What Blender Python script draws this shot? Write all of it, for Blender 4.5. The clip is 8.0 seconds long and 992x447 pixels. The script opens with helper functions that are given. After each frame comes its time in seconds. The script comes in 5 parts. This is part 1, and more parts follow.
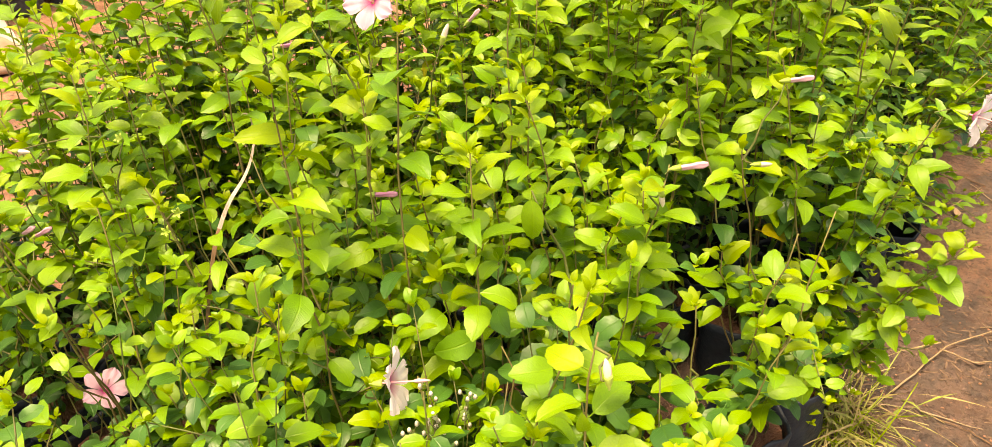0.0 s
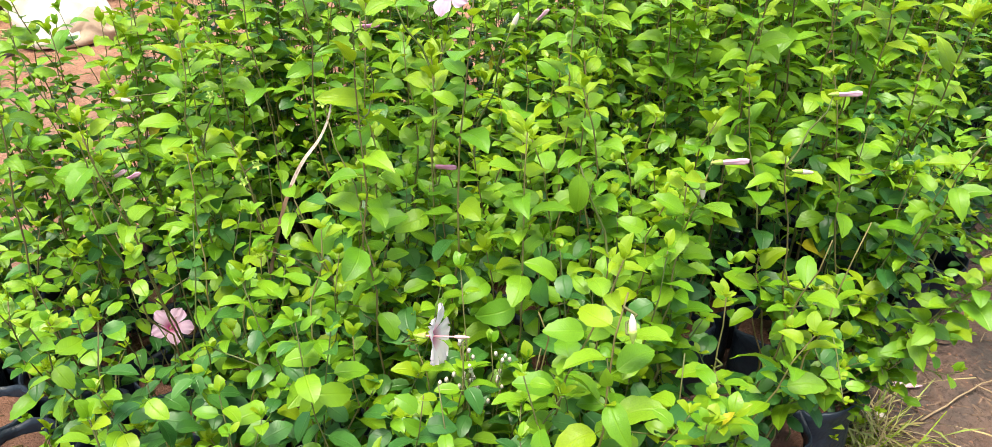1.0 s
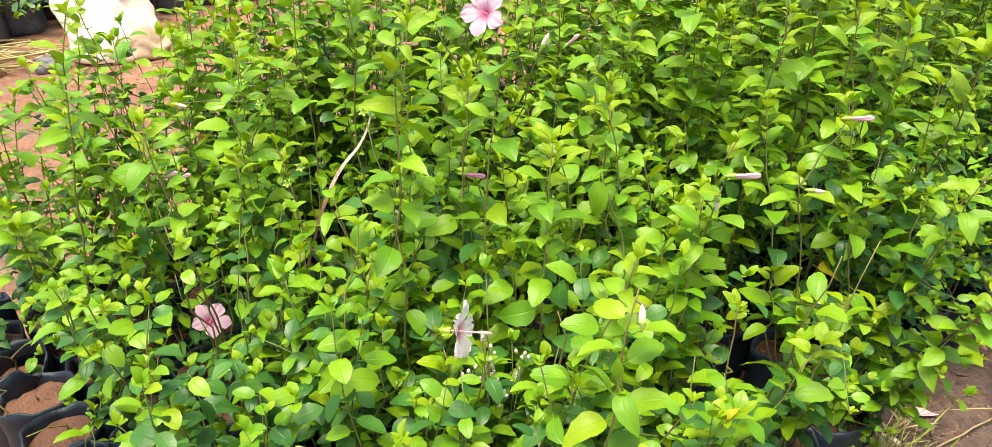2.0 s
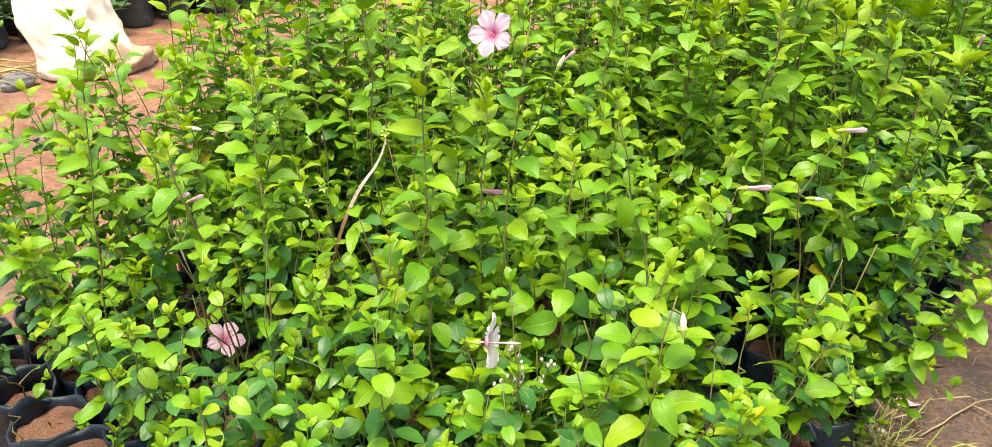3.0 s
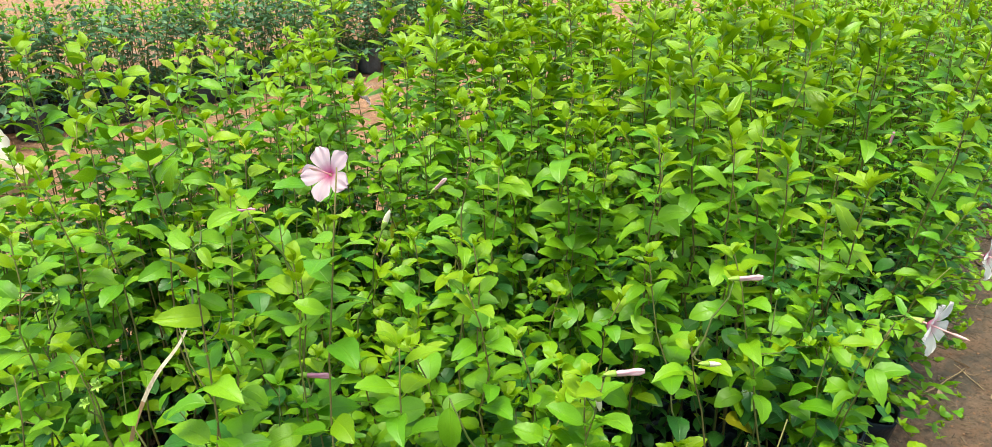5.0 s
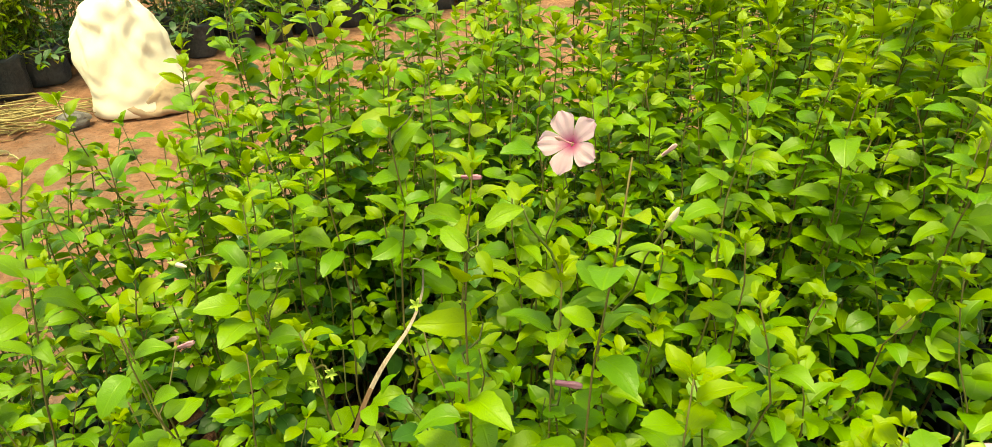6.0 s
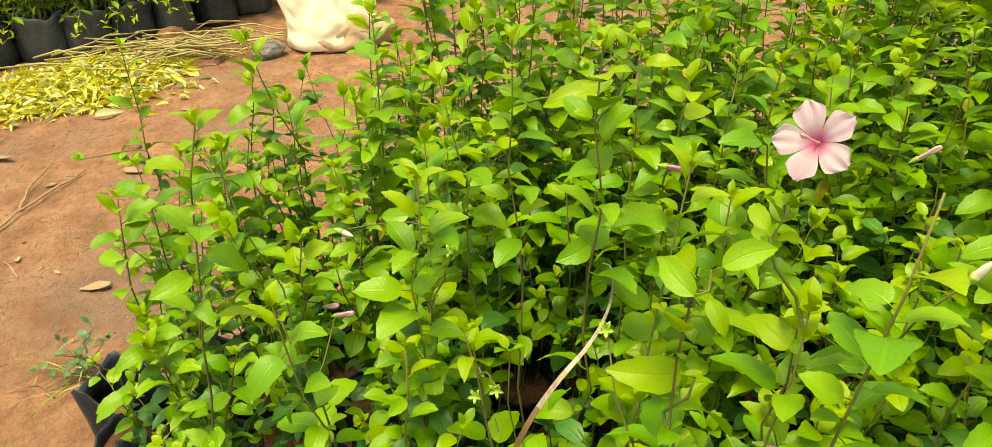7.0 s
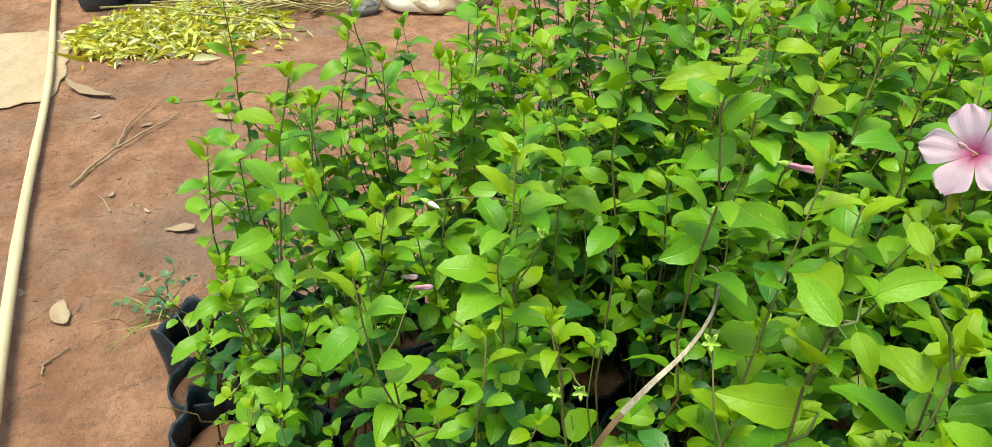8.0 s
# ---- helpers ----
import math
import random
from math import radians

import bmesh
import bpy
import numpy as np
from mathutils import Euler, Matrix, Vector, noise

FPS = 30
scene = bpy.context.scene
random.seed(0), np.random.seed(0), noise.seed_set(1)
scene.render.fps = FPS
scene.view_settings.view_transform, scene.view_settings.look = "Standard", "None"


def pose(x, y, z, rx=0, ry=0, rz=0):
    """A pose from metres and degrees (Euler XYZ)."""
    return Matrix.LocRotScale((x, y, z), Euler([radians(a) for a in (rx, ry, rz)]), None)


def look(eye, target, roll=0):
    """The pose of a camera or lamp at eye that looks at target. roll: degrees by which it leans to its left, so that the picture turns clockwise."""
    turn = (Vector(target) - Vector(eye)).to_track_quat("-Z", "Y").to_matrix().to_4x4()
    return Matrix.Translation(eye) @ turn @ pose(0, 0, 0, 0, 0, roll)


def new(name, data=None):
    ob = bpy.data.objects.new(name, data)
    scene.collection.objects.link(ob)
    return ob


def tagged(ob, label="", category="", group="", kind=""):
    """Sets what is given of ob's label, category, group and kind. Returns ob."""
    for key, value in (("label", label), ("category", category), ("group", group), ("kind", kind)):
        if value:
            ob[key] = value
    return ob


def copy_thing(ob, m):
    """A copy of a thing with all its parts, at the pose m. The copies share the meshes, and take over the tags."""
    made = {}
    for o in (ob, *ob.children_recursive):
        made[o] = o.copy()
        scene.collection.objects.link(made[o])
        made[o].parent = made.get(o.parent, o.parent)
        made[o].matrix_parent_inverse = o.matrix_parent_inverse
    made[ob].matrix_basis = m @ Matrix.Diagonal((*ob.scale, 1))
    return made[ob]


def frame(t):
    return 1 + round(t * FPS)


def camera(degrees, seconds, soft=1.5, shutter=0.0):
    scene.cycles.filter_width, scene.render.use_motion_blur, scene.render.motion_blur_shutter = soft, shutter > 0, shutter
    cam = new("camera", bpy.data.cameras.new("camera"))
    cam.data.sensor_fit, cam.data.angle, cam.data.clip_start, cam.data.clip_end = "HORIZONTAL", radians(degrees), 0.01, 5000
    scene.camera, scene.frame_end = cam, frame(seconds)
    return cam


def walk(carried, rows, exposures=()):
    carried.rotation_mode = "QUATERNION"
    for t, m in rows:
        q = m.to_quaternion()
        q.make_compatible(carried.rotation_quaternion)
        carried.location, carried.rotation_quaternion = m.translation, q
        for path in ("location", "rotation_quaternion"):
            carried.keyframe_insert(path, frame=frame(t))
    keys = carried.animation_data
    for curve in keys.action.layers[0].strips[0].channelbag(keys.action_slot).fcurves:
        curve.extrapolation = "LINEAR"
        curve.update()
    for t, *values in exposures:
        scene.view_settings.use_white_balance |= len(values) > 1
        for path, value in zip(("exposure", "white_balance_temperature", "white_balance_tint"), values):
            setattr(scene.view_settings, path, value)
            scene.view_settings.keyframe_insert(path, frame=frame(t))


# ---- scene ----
cam = camera(68.1, 8.0, 0.2)
PATH = [
    (0, (0.084, 0.102, 1.378), (-0.953, 1.446, 0.321), -3.3),
    (0.5, (0.098, 0.021, 1.382), (-0.889, 1.437, 0.371), -1.4),
    (1, (0.147, 0.022, 1.372), (-1.003, 1.297, 0.346), 0.1),
    (1.5, (0.21, 0.034, 1.358), (-0.989, 1.275, 0.348), 0.7),
    (1.7, (0.215, 0.011, 1.362), (-1.02, 1.247, 0.388), 1.0),
    (2.8, (0.163, -0.134, 1.407), (-1.025, 1.169, 0.464), 0.5),
    (3, (0.158, -0.141, 1.412), (-1.003, 1.188, 0.471), 1.1),
    (3.5, (0.169, -0.106, 1.417), (-0.823, 1.396, 0.544), 1.5),
    (4, (0.164, -0.01, 1.429), (-0.795, 1.588, 0.706), 0.5),
    (4.2, (0.161, 0.04, 1.432), (-0.813, 1.643, 0.737), 0.8),
    (5.3, (0.053, 0.23, 1.442), (-1.141, 1.606, 0.617), -0.3),
    (5.5, (-0.043, 0.217, 1.454), (-1.264, 1.514, 0.545), -0.2),
    (6, (-0.176, 0.214, 1.452), (-1.48, 1.419, 0.531), -0.6),
    (6.5, (-0.291, 0.25, 1.434), (-1.744, 1.207, 0.449), -1.5),
    (7, (-0.353, 0.287, 1.427), (-1.855, 1.102, 0.388), -1.2),
    (7.5, (-0.405, 0.294, 1.414), (-1.939, 0.965, 0.321), 0.7),
    (8, (-0.423, 0.29, 1.403), (-1.972, 0.909, 0.3), 0.6),
]
walk(cam, [(t, look(eye, target, roll)) for t, eye, target, roll in PATH],
     [(0.0, 1.63, 11600, 15), (0.6, 1.53, 8500, 9), (1.1, 1.48, 6800, 4), (1.6, 1.50, 7400, 5), (3.0, 1.50, 7500, 3), (4.0, 1.39, 6600, -4), (5.4, 1.19, 7900, -18), (6.2, 1.14, 12600, -14), (7.2, 1.09, 10300, -12), (8.0, 0.95, 7000, -15)])

# ---- world, sun, exposure ----
world = bpy.data.worlds.new("sky")
scene.world = world
world.use_nodes = True
wn = world.node_tree
sky = wn.nodes.new("ShaderNodeTexSky")
sky.sky_type = "NISHITA"
sky.sun_disc = False
sky.sun_elevation = radians(79)
sky.sun_rotation = radians(167)
sky.air_density, sky.dust_density, sky.ozone_density = 1.0, 3.0, 1.0
wn.links.new(sky.outputs["Color"], wn.nodes["Background"].inputs["Color"])
wn.nodes["Background"].inputs["Strength"].default_value = 0.125
sun = new("sun", bpy.data.lights.new("sun", "SUN"))
sun.data.energy, sun.data.angle, sun.data.color = 2.1, radians(28), (1.0, 0.95, 0.86)
sun.matrix_world = look((0.20, -0.85, 4.5), (0, 0, 0))


# ---- materials ----
def material(name):
    m = bpy.data.materials.new(name)
    m.use_nodes = True
    t = m.node_tree
    return m, t, t.nodes["Principled BSDF"]


def node(t, kind, **values):
    n = t.nodes.new("ShaderNode" + kind)
    for key, v in values.items():
        if key in n.inputs:
            n.inputs[key].default_value = v
    return n


def maths(t, op, a, b=None):
    n = t.nodes.new("ShaderNodeMath")
    n.operation = op
    for i, v in enumerate((a, b)):
        if v is None:
            continue
        if isinstance(v, (int, float)):
            n.inputs[i].default_value = v
        else:
            t.links.new(v, n.inputs[i])
    return n.outputs[0]


def blend(t, fac, a, b):
    n = t.nodes.new("ShaderNodeMix")
    n.data_type = "RGBA"
    for s, v in ((n.inputs[0], fac), (n.inputs[6], a), (n.inputs[7], b)):
        if isinstance(v, tuple):
            s.default_value = (*v, 1)
        elif isinstance(v, (int, float)):
            s.default_value = v
        else:
            t.links.new(v, s)
    return n.outputs[2]


def ramp(t, fac, lo, hi):
    n = t.nodes.new("ShaderNodeMapRange")
    n.inputs[1].default_value, n.inputs[2].default_value = lo, hi
    t.links.new(fac, n.inputs[0])
    return n.outputs[0]


def noise_of(t, scale, detail=4.0, coord="Object", rough=0.55, stretch=None):
    c = t.nodes.new("ShaderNodeTexCoord")
    src = c.outputs[coord]
    if stretch:
        mp = t.nodes.new("ShaderNodeMapping")
        mp.inputs["Scale"].default_value = stretch
        t.links.new(src, mp.inputs[0])
        src = mp.outputs[0]
    n = node(t, "TexNoise", Scale=scale, Detail=detail, Roughness=rough)
    t.links.new(src, n.inputs["Vector"])
    return n.outputs["Fac"]


def bump(t, bsdf, height, strength, distance):
    n = node(t, "Bump", Strength=strength, Distance=distance)
    t.links.new(height, n.inputs["Height"])
    t.links.new(n.outputs[0], bsdf.inputs["Normal"])


def leaf_material(name, a, b, through_col, glow=0.32, rough=0.36, veins=True):
    """Leaf blade: two tones by leaf, paler midrib and side veins, light passing through."""
    m, t, p = material(name)
    info = t.nodes.new("ShaderNodeObjectInfo")
    geo = t.nodes.new("ShaderNodeNewGeometry")
    r = maths(t, "FRACT", maths(t, "ADD", info.outputs["Random"], geo.outputs["Random Per Island"]))
    base = blend(t, r, a, b)
    patch = noise_of(t, 35.0, 3.0)
    base = blend(t, maths(t, "MULTIPLY", ramp(t, patch, 0.45, 0.75), 0.35), base, tuple(c * 0.62 for c in a))
    uv = t.nodes.new("ShaderNodeTexCoord")
    sep = t.nodes.new("ShaderNodeSeparateXYZ")
    t.links.new(uv.outputs["UV"], sep.inputs[0])
    side = maths(t, "ABSOLUTE", maths(t, "SUBTRACT", sep.outputs[0], 0.5))
    if veins:
        rib = ramp(t, side, 0.045, 0.0)
        lat = maths(t, "SINE", maths(t, "MULTIPLY", maths(t, "SUBTRACT", sep.outputs[1], maths(t, "MULTIPLY", side, 0.55)), 44.0))
        lat = ramp(t, lat, 0.86, 1.0)
        vein = maths(t, "MAXIMUM", rib, maths(t, "MULTIPLY", lat, 0.28))
        base = blend(t, maths(t, "MULTIPLY", vein, 0.17), base, through_col)
        bump(t, p, maths(t, "ADD", maths(t, "MULTIPLY", vein, -1.0), maths(t, "MULTIPLY", patch, 0.8)), 0.35, 0.002)
    t.links.new(base, p.inputs["Base Color"])
    p.inputs["Roughness"].default_value = rough
    p.inputs["Specular IOR Level"].default_value = 0.38
    tr = node(t, "BsdfTranslucent")
    t.links.new(blend(t, 0.6, base, through_col), tr.inputs["Color"])
    mix = t.nodes.new("ShaderNodeMixShader")
    mix.inputs[0].default_value = glow
    t.links.new(p.outputs[0], mix.inputs[1])
    t.links.new(tr.outputs[0], mix.inputs[2])
    t.links.new(mix.outputs[0], t.nodes["Material Output"].inputs[0])
    return m


def plain(name, a, b, scale, rough=0.8, depth=0.3, dist=0.004, fine=8.0, coord="Object", stretch=None, sheen_random=True):
    """Two tones at a coarse and a fine scale, with relief."""
    m, t, p = material(name)
    big = noise_of(t, scale, 4.0, coord, 0.55, stretch)
    small = noise_of(t, scale * fine, 4.0, coord, 0.6, stretch)
    f = maths(t, "ADD", maths(t, "MULTIPLY", big, 0.6), maths(t, "MULTIPLY", small, 0.4))
    if sheen_random:
        info = t.nodes.new("ShaderNodeObjectInfo")
        f = maths(t, "ADD", f, maths(t, "MULTIPLY", maths(t, "SUBTRACT", info.outputs["Random"], 0.5), 0.25))
    t.links.new(blend(t, ramp(t, f, 0.32, 0.68), a, b), p.inputs["Base Color"])
    p.inputs["Roughness"].default_value = rough
    bump(t, p, f, depth, dist)
    return m


LEAF = [
    leaf_material("leaf_new", (0.205, 0.35, 0.011), (0.31, 0.44, 0.015), (0.46, 0.60, 0.02), 0.29),
    leaf_material("leaf_grown", (0.108, 0.275, 0.012), (0.22, 0.39, 0.016), (0.33, 0.53, 0.02), 0.19),
    # mature green, deepened further so its colour carries shade inside the bushes
    leaf_material("leaf_old_shaded", (0.028, 0.112, 0.022), (0.068, 0.20, 0.028), (0.13, 0.29, 0.03), 0.12),
]
LEAF_YELLOW = leaf_material("leaf_yellow", (0.46, 0.42, 0.02), (0.55, 0.48, 0.04), (0.7, 0.55, 0.06), 0.3)
LEAF_BLUE = leaf_material("leaf_bluish", (0.06, 0.15, 0.07), (0.15, 0.27, 0.13), (0.2, 0.36, 0.12), 0.2)
LEAF_DARK = leaf_material("leaf_shrub", (0.035, 0.12, 0.02), (0.07, 0.18, 0.025), (0.15, 0.3, 0.04), 0.25)
LEAF_WILTED = leaf_material("leaf_wilted", (0.56, 0.60, 0.08), (0.80, 0.78, 0.26), (0.74, 0.70, 0.2), 0.25, 0.6)
LEAF_PALE = leaf_material("leaf_bleached", (0.60, 0.58, 0.30), (0.78, 0.74, 0.46), (0.7, 0.66, 0.35), 0.2, 0.7)
LEAF_DRY = leaf_material("leaf_dry", (0.30, 0.19, 0.12), (0.50, 0.36, 0.25), (0.4, 0.25, 0.12), 0.1, 0.8)
STEM = plain("stem_bark", (0.13, 0.085, 0.03), (0.25, 0.23, 0.07), 40.0, 0.65, 0.4, 0.001, 6.0, "Object", (1, 1, 0.2))
STEM_GREEN = plain("stem_green", (0.09, 0.15, 0.025), (0.15, 0.12, 0.045), 30.0, 0.55, 0.2, 0.001)
STEM_DRY = plain("stem_dry", (0.27, 0.18, 0.10), (0.44, 0.33, 0.21), 50.0, 0.8, 0.6, 0.002, 6.0, "Object", (1, 1, 0.15))
BLADE_DRY = plain("blade_dry", (0.15, 0.085, 0.055), (0.56, 0.46, 0.38), 90.0, 0.75, 0.6, 0.002, 6.0, "Object", (1, 1, 0.08))
STALK_BROWN = plain("stalk_brown", (0.11, 0.06, 0.03), (0.26, 0.15, 0.085), 80.0, 0.75, 0.5, 0.002, 6.0, "Object", (1, 1, 0.08))
STRAW = plain("straw", (0.33, 0.25, 0.11), (0.55, 0.45, 0.20), 30.0, 0.7, 0.4, 0.002)
GRASS = plain("grass_blade", (0.22, 0.30, 0.05), (0.42, 0.40, 0.12), 12.0, 0.6, 0.2, 0.001)
SOIL = plain("bag_soil", (0.10, 0.045, 0.028), (0.20, 0.095, 0.06), 22.0, 0.95, 0.9, 0.02)
BAG = plain("black_polythene", (0.009, 0.014, 0.022), (0.026, 0.037, 0.054), 9.0, 0.42, 0.7, 0.012, 4.0)
# lighter slate copy of the polythene: sky reflection painted into the base colour
BAG_SKYLIT = plain("skylit_polythene", (0.020, 0.026, 0.033), (0.075, 0.085, 0.098), 12.0, 0.45, 0.8, 0.015, 4.0)
BAG.node_tree.nodes["Principled BSDF"].inputs["Specular IOR Level"].default_value = 0.28
BAMBOO = plain("bamboo", (0.50, 0.37, 0.21), (0.68, 0.55, 0.36), 6.0, 0.5, 0.25, 0.002, 10.0, "Object", (0.25, 4, 4))
SACKING = plain("cream_sacking", (0.86, 0.75, 0.56), (0.93, 0.86, 0.72), 5.0, 0.9, 0.3, 0.006, 30.0)
SHEET = plain("pale_sheet", (0.36, 0.24, 0.15), (0.50, 0.365, 0.25), 5.0, 0.85, 0.6, 0.012)
LITTER = plain("leaf_litter", (0.07, 0.045, 0.035), (0.25, 0.16, 0.11), 14.0, 0.9, 0.4, 0.003)
STONE = plain("grey_stone", (0.16, 0.15, 0.15), (0.32, 0.30, 0.29), 14.0, 0.85, 0.8, 0.01)
CRUMB = plain("earth_crumb", (0.22, 0.11, 0.07), (0.42, 0.23, 0.15), 12.0, 0.95, 0.5, 0.004)
CLOD = plain("red_clod", (0.25, 0.10, 0.055), (0.40, 0.19, 0.11), 20.0, 0.95, 0.8, 0.01)


def petal_material(name, deep, light):
    m, t, p = material(name)
    uv = t.nodes.new("ShaderNodeTexCoord")
    sep = t.nodes.new("ShaderNodeSeparateXYZ")
    t.links.new(uv.outputs["UV"], sep.inputs[0])
    n = noise_of(t, 60.0, 3.0)
    heart = ramp(t, maths(t, "ADD", sep.outputs[1], maths(t, "MULTIPLY", n, 0.12)), 0.47, 0.08)
    side = maths(t, "ABSOLUTE", maths(t, "SUBTRACT", sep.outputs[0], 0.5))
    ray = ramp(t, maths(t, "SINE", maths(t, "MULTIPLY", side, 60.0)), 0.3, 1.0)
    col = blend(t, n, deep, light)
    col = blend(t, maths(t, "MULTIPLY", ray, 0.06), col, (0.78, 0.38, 0.58))
    col = blend(t, heart, col, (0.62, 0.05, 0.27))
    t.links.new(col, p.inputs["Base Color"])
    p.inputs["Roughness"].default_value = 0.6
    bump(t, p, ray, 0.25, 0.001)
    tr = node(t, "BsdfTranslucent")
    t.links.new(col, tr.inputs["Color"])
    mix = t.nodes.new("ShaderNodeMixShader")
    mix.inputs[0].default_value = 0.5
    t.links.new(p.outputs[0], mix.inputs[1])
    t.links.new(tr.outputs[0], mix.inputs[2])
    t.links.new(mix.outputs[0], t.nodes["Material Output"].inputs[0])
    return m


PETAL = petal_material("pink_petal", (0.93, 0.54, 0.78), (0.97, 0.74, 0.91))
# paler copy: brightness put into the colour of flowers turned from the sun
PETAL_LIGHTENED = petal_material("lightened_petal", (0.92, 0.76, 0.88), (0.97, 0.90, 0.95))
PETAL_SPENT = plain("spent_petal", (0.60, 0.20, 0.36), (0.80, 0.55, 0.60), 45.0, 0.6, 0.5, 0.002, 4.0, "Object", (3, 3, 0.4))
PETAL_WHITE = plain("white_petal", (0.70, 0.58, 0.48), (0.84, 0.74, 0.64), 30.0, 0.6, 0.3, 0.001)
PISTIL = plain("pistil", (0.80, 0.32, 0.42), (0.85, 0.50, 0.50), 60.0, 0.5, 0.2, 0.001)
CALYX = plain("calyx", (0.26, 0.40, 0.05), (0.42, 0.54, 0.12), 60.0, 0.5, 0.2, 0.001)


def ground_material():
    """Trodden red earth: clods, crumbs and hollows, damp and grey along the path, with clod shadows painted as dark
    mottling.
    """
    m, t, p = material("red_earth")
    big = noise_of(t, 0.9, 5.0)
    mid = noise_of(t, 6.0, 8.0, rough=0.62)
    crumb = noise_of(t, 32.0, 6.0, rough=0.7)
    fine = noise_of(t, 140.0, 4.0, rough=0.7)
    streak = noise_of(t, 2.6, 6.0, rough=0.68)
    col = blend(t, ramp(t, mid, 0.36, 0.64), (0.33, 0.145, 0.08), (0.60, 0.295, 0.18))
    col = blend(t, maths(t, "MULTIPLY", ramp(t, streak, 0.52, 0.66), 0.3), col, (0.22, 0.10, 0.065))
    col = blend(t, maths(t, "MULTIPLY", ramp(t, crumb, 0.52, 0.70), 0.55), col, (0.15, 0.07, 0.045))
    col = blend(t, maths(t, "MULTIPLY", ramp(t, fine, 0.55, 0.75), 0.4), col, (0.52, 0.33, 0.24))
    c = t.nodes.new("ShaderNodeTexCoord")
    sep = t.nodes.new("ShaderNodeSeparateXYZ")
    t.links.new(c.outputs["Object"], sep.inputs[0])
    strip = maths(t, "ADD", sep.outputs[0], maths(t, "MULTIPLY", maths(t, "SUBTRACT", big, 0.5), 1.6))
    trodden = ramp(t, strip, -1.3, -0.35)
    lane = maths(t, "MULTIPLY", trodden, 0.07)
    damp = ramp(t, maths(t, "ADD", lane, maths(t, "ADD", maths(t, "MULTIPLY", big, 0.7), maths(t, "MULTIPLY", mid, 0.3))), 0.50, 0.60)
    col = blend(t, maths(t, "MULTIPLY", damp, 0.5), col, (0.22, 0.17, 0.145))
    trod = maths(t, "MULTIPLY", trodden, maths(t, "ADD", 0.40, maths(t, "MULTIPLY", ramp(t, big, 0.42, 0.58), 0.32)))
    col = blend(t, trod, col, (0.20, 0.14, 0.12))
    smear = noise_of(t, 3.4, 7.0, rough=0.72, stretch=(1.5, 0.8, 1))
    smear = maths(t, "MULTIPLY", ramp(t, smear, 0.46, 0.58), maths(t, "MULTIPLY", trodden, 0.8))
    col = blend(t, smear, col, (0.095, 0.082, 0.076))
    fleck = noise_of(t, 38.0, 5.0, rough=0.75)
    # flecks: dark litter on the path, painted clod shadows on the open ground
    litter_shade = maths(t, "ADD", 0.25, maths(t, "MULTIPLY", trodden, 0.45))
    col = blend(t, maths(t, "MULTIPLY", ramp(t, fleck, 0.53, 0.60), litter_shade), col, (0.085, 0.055, 0.045))
    # dark blotches painted in for the small shadows beside clods
    clod_shade = noise_of(t, 11.0, 6.0, rough=0.7)
    col = blend(t, maths(t, "MULTIPLY", ramp(t, clod_shade, 0.52, 0.62), 0.32), col, (0.20, 0.095, 0.06))
    t.links.new(col, p.inputs["Base Color"])
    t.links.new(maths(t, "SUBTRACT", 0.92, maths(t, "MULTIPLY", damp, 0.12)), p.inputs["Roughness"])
    bump(t, p, maths(t, "ADD", maths(t, "ADD", maths(t, "MULTIPLY", mid, 0.8), crumb), maths(t, "MULTIPLY", fine, 0.4)), 1.0, 0.032)
    return m


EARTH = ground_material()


# ---- building helpers ----
def mesh_of(name, v, q, mats, uv=None, which=None, smooth=True):
    """A mesh of quads from arrays."""
    me = bpy.data.meshes.new(name)
    v, q = np.asarray(v, np.float32), np.asarray(q, np.int32)
    n = len(q)
    me.vertices.add(len(v))
    me.vertices.foreach_set("co", v.ravel())
    me.loops.add(4 * n)
    me.loops.foreach_set("vertex_index", q.ravel())
    me.polygons.add(n)
    me.polygons.foreach_set("loop_start", np.arange(0, 4 * n, 4, dtype=np.int32))
    me.polygons.foreach_set("use_smooth", np.full(n, smooth))
    for m in mats:
        me.materials.append(m)
    if which is not None:
        me.polygons.foreach_set("material_index", np.asarray(which, np.int32))
    if uv is not None:
        me.uv_layers.new(name="UVMap").data.foreach_set("uv", np.asarray(uv, np.float32)[q.ravel()].ravel())
    me.update(calc_edges=True)
    me.validate()
    return me


def part(name, data, parent, label="", at=None):
    ob = new(name, data)
    ob.parent = parent
    if at is not None:
        ob.matrix_basis = at
    return tagged(ob, label)


def thing(name, label, category, x, y, z=0.0, group="", kind="", data=None):
    ob = new(name, data)
    ob.location = (x, y, z)
    return tagged(ob, label, category, group, kind)


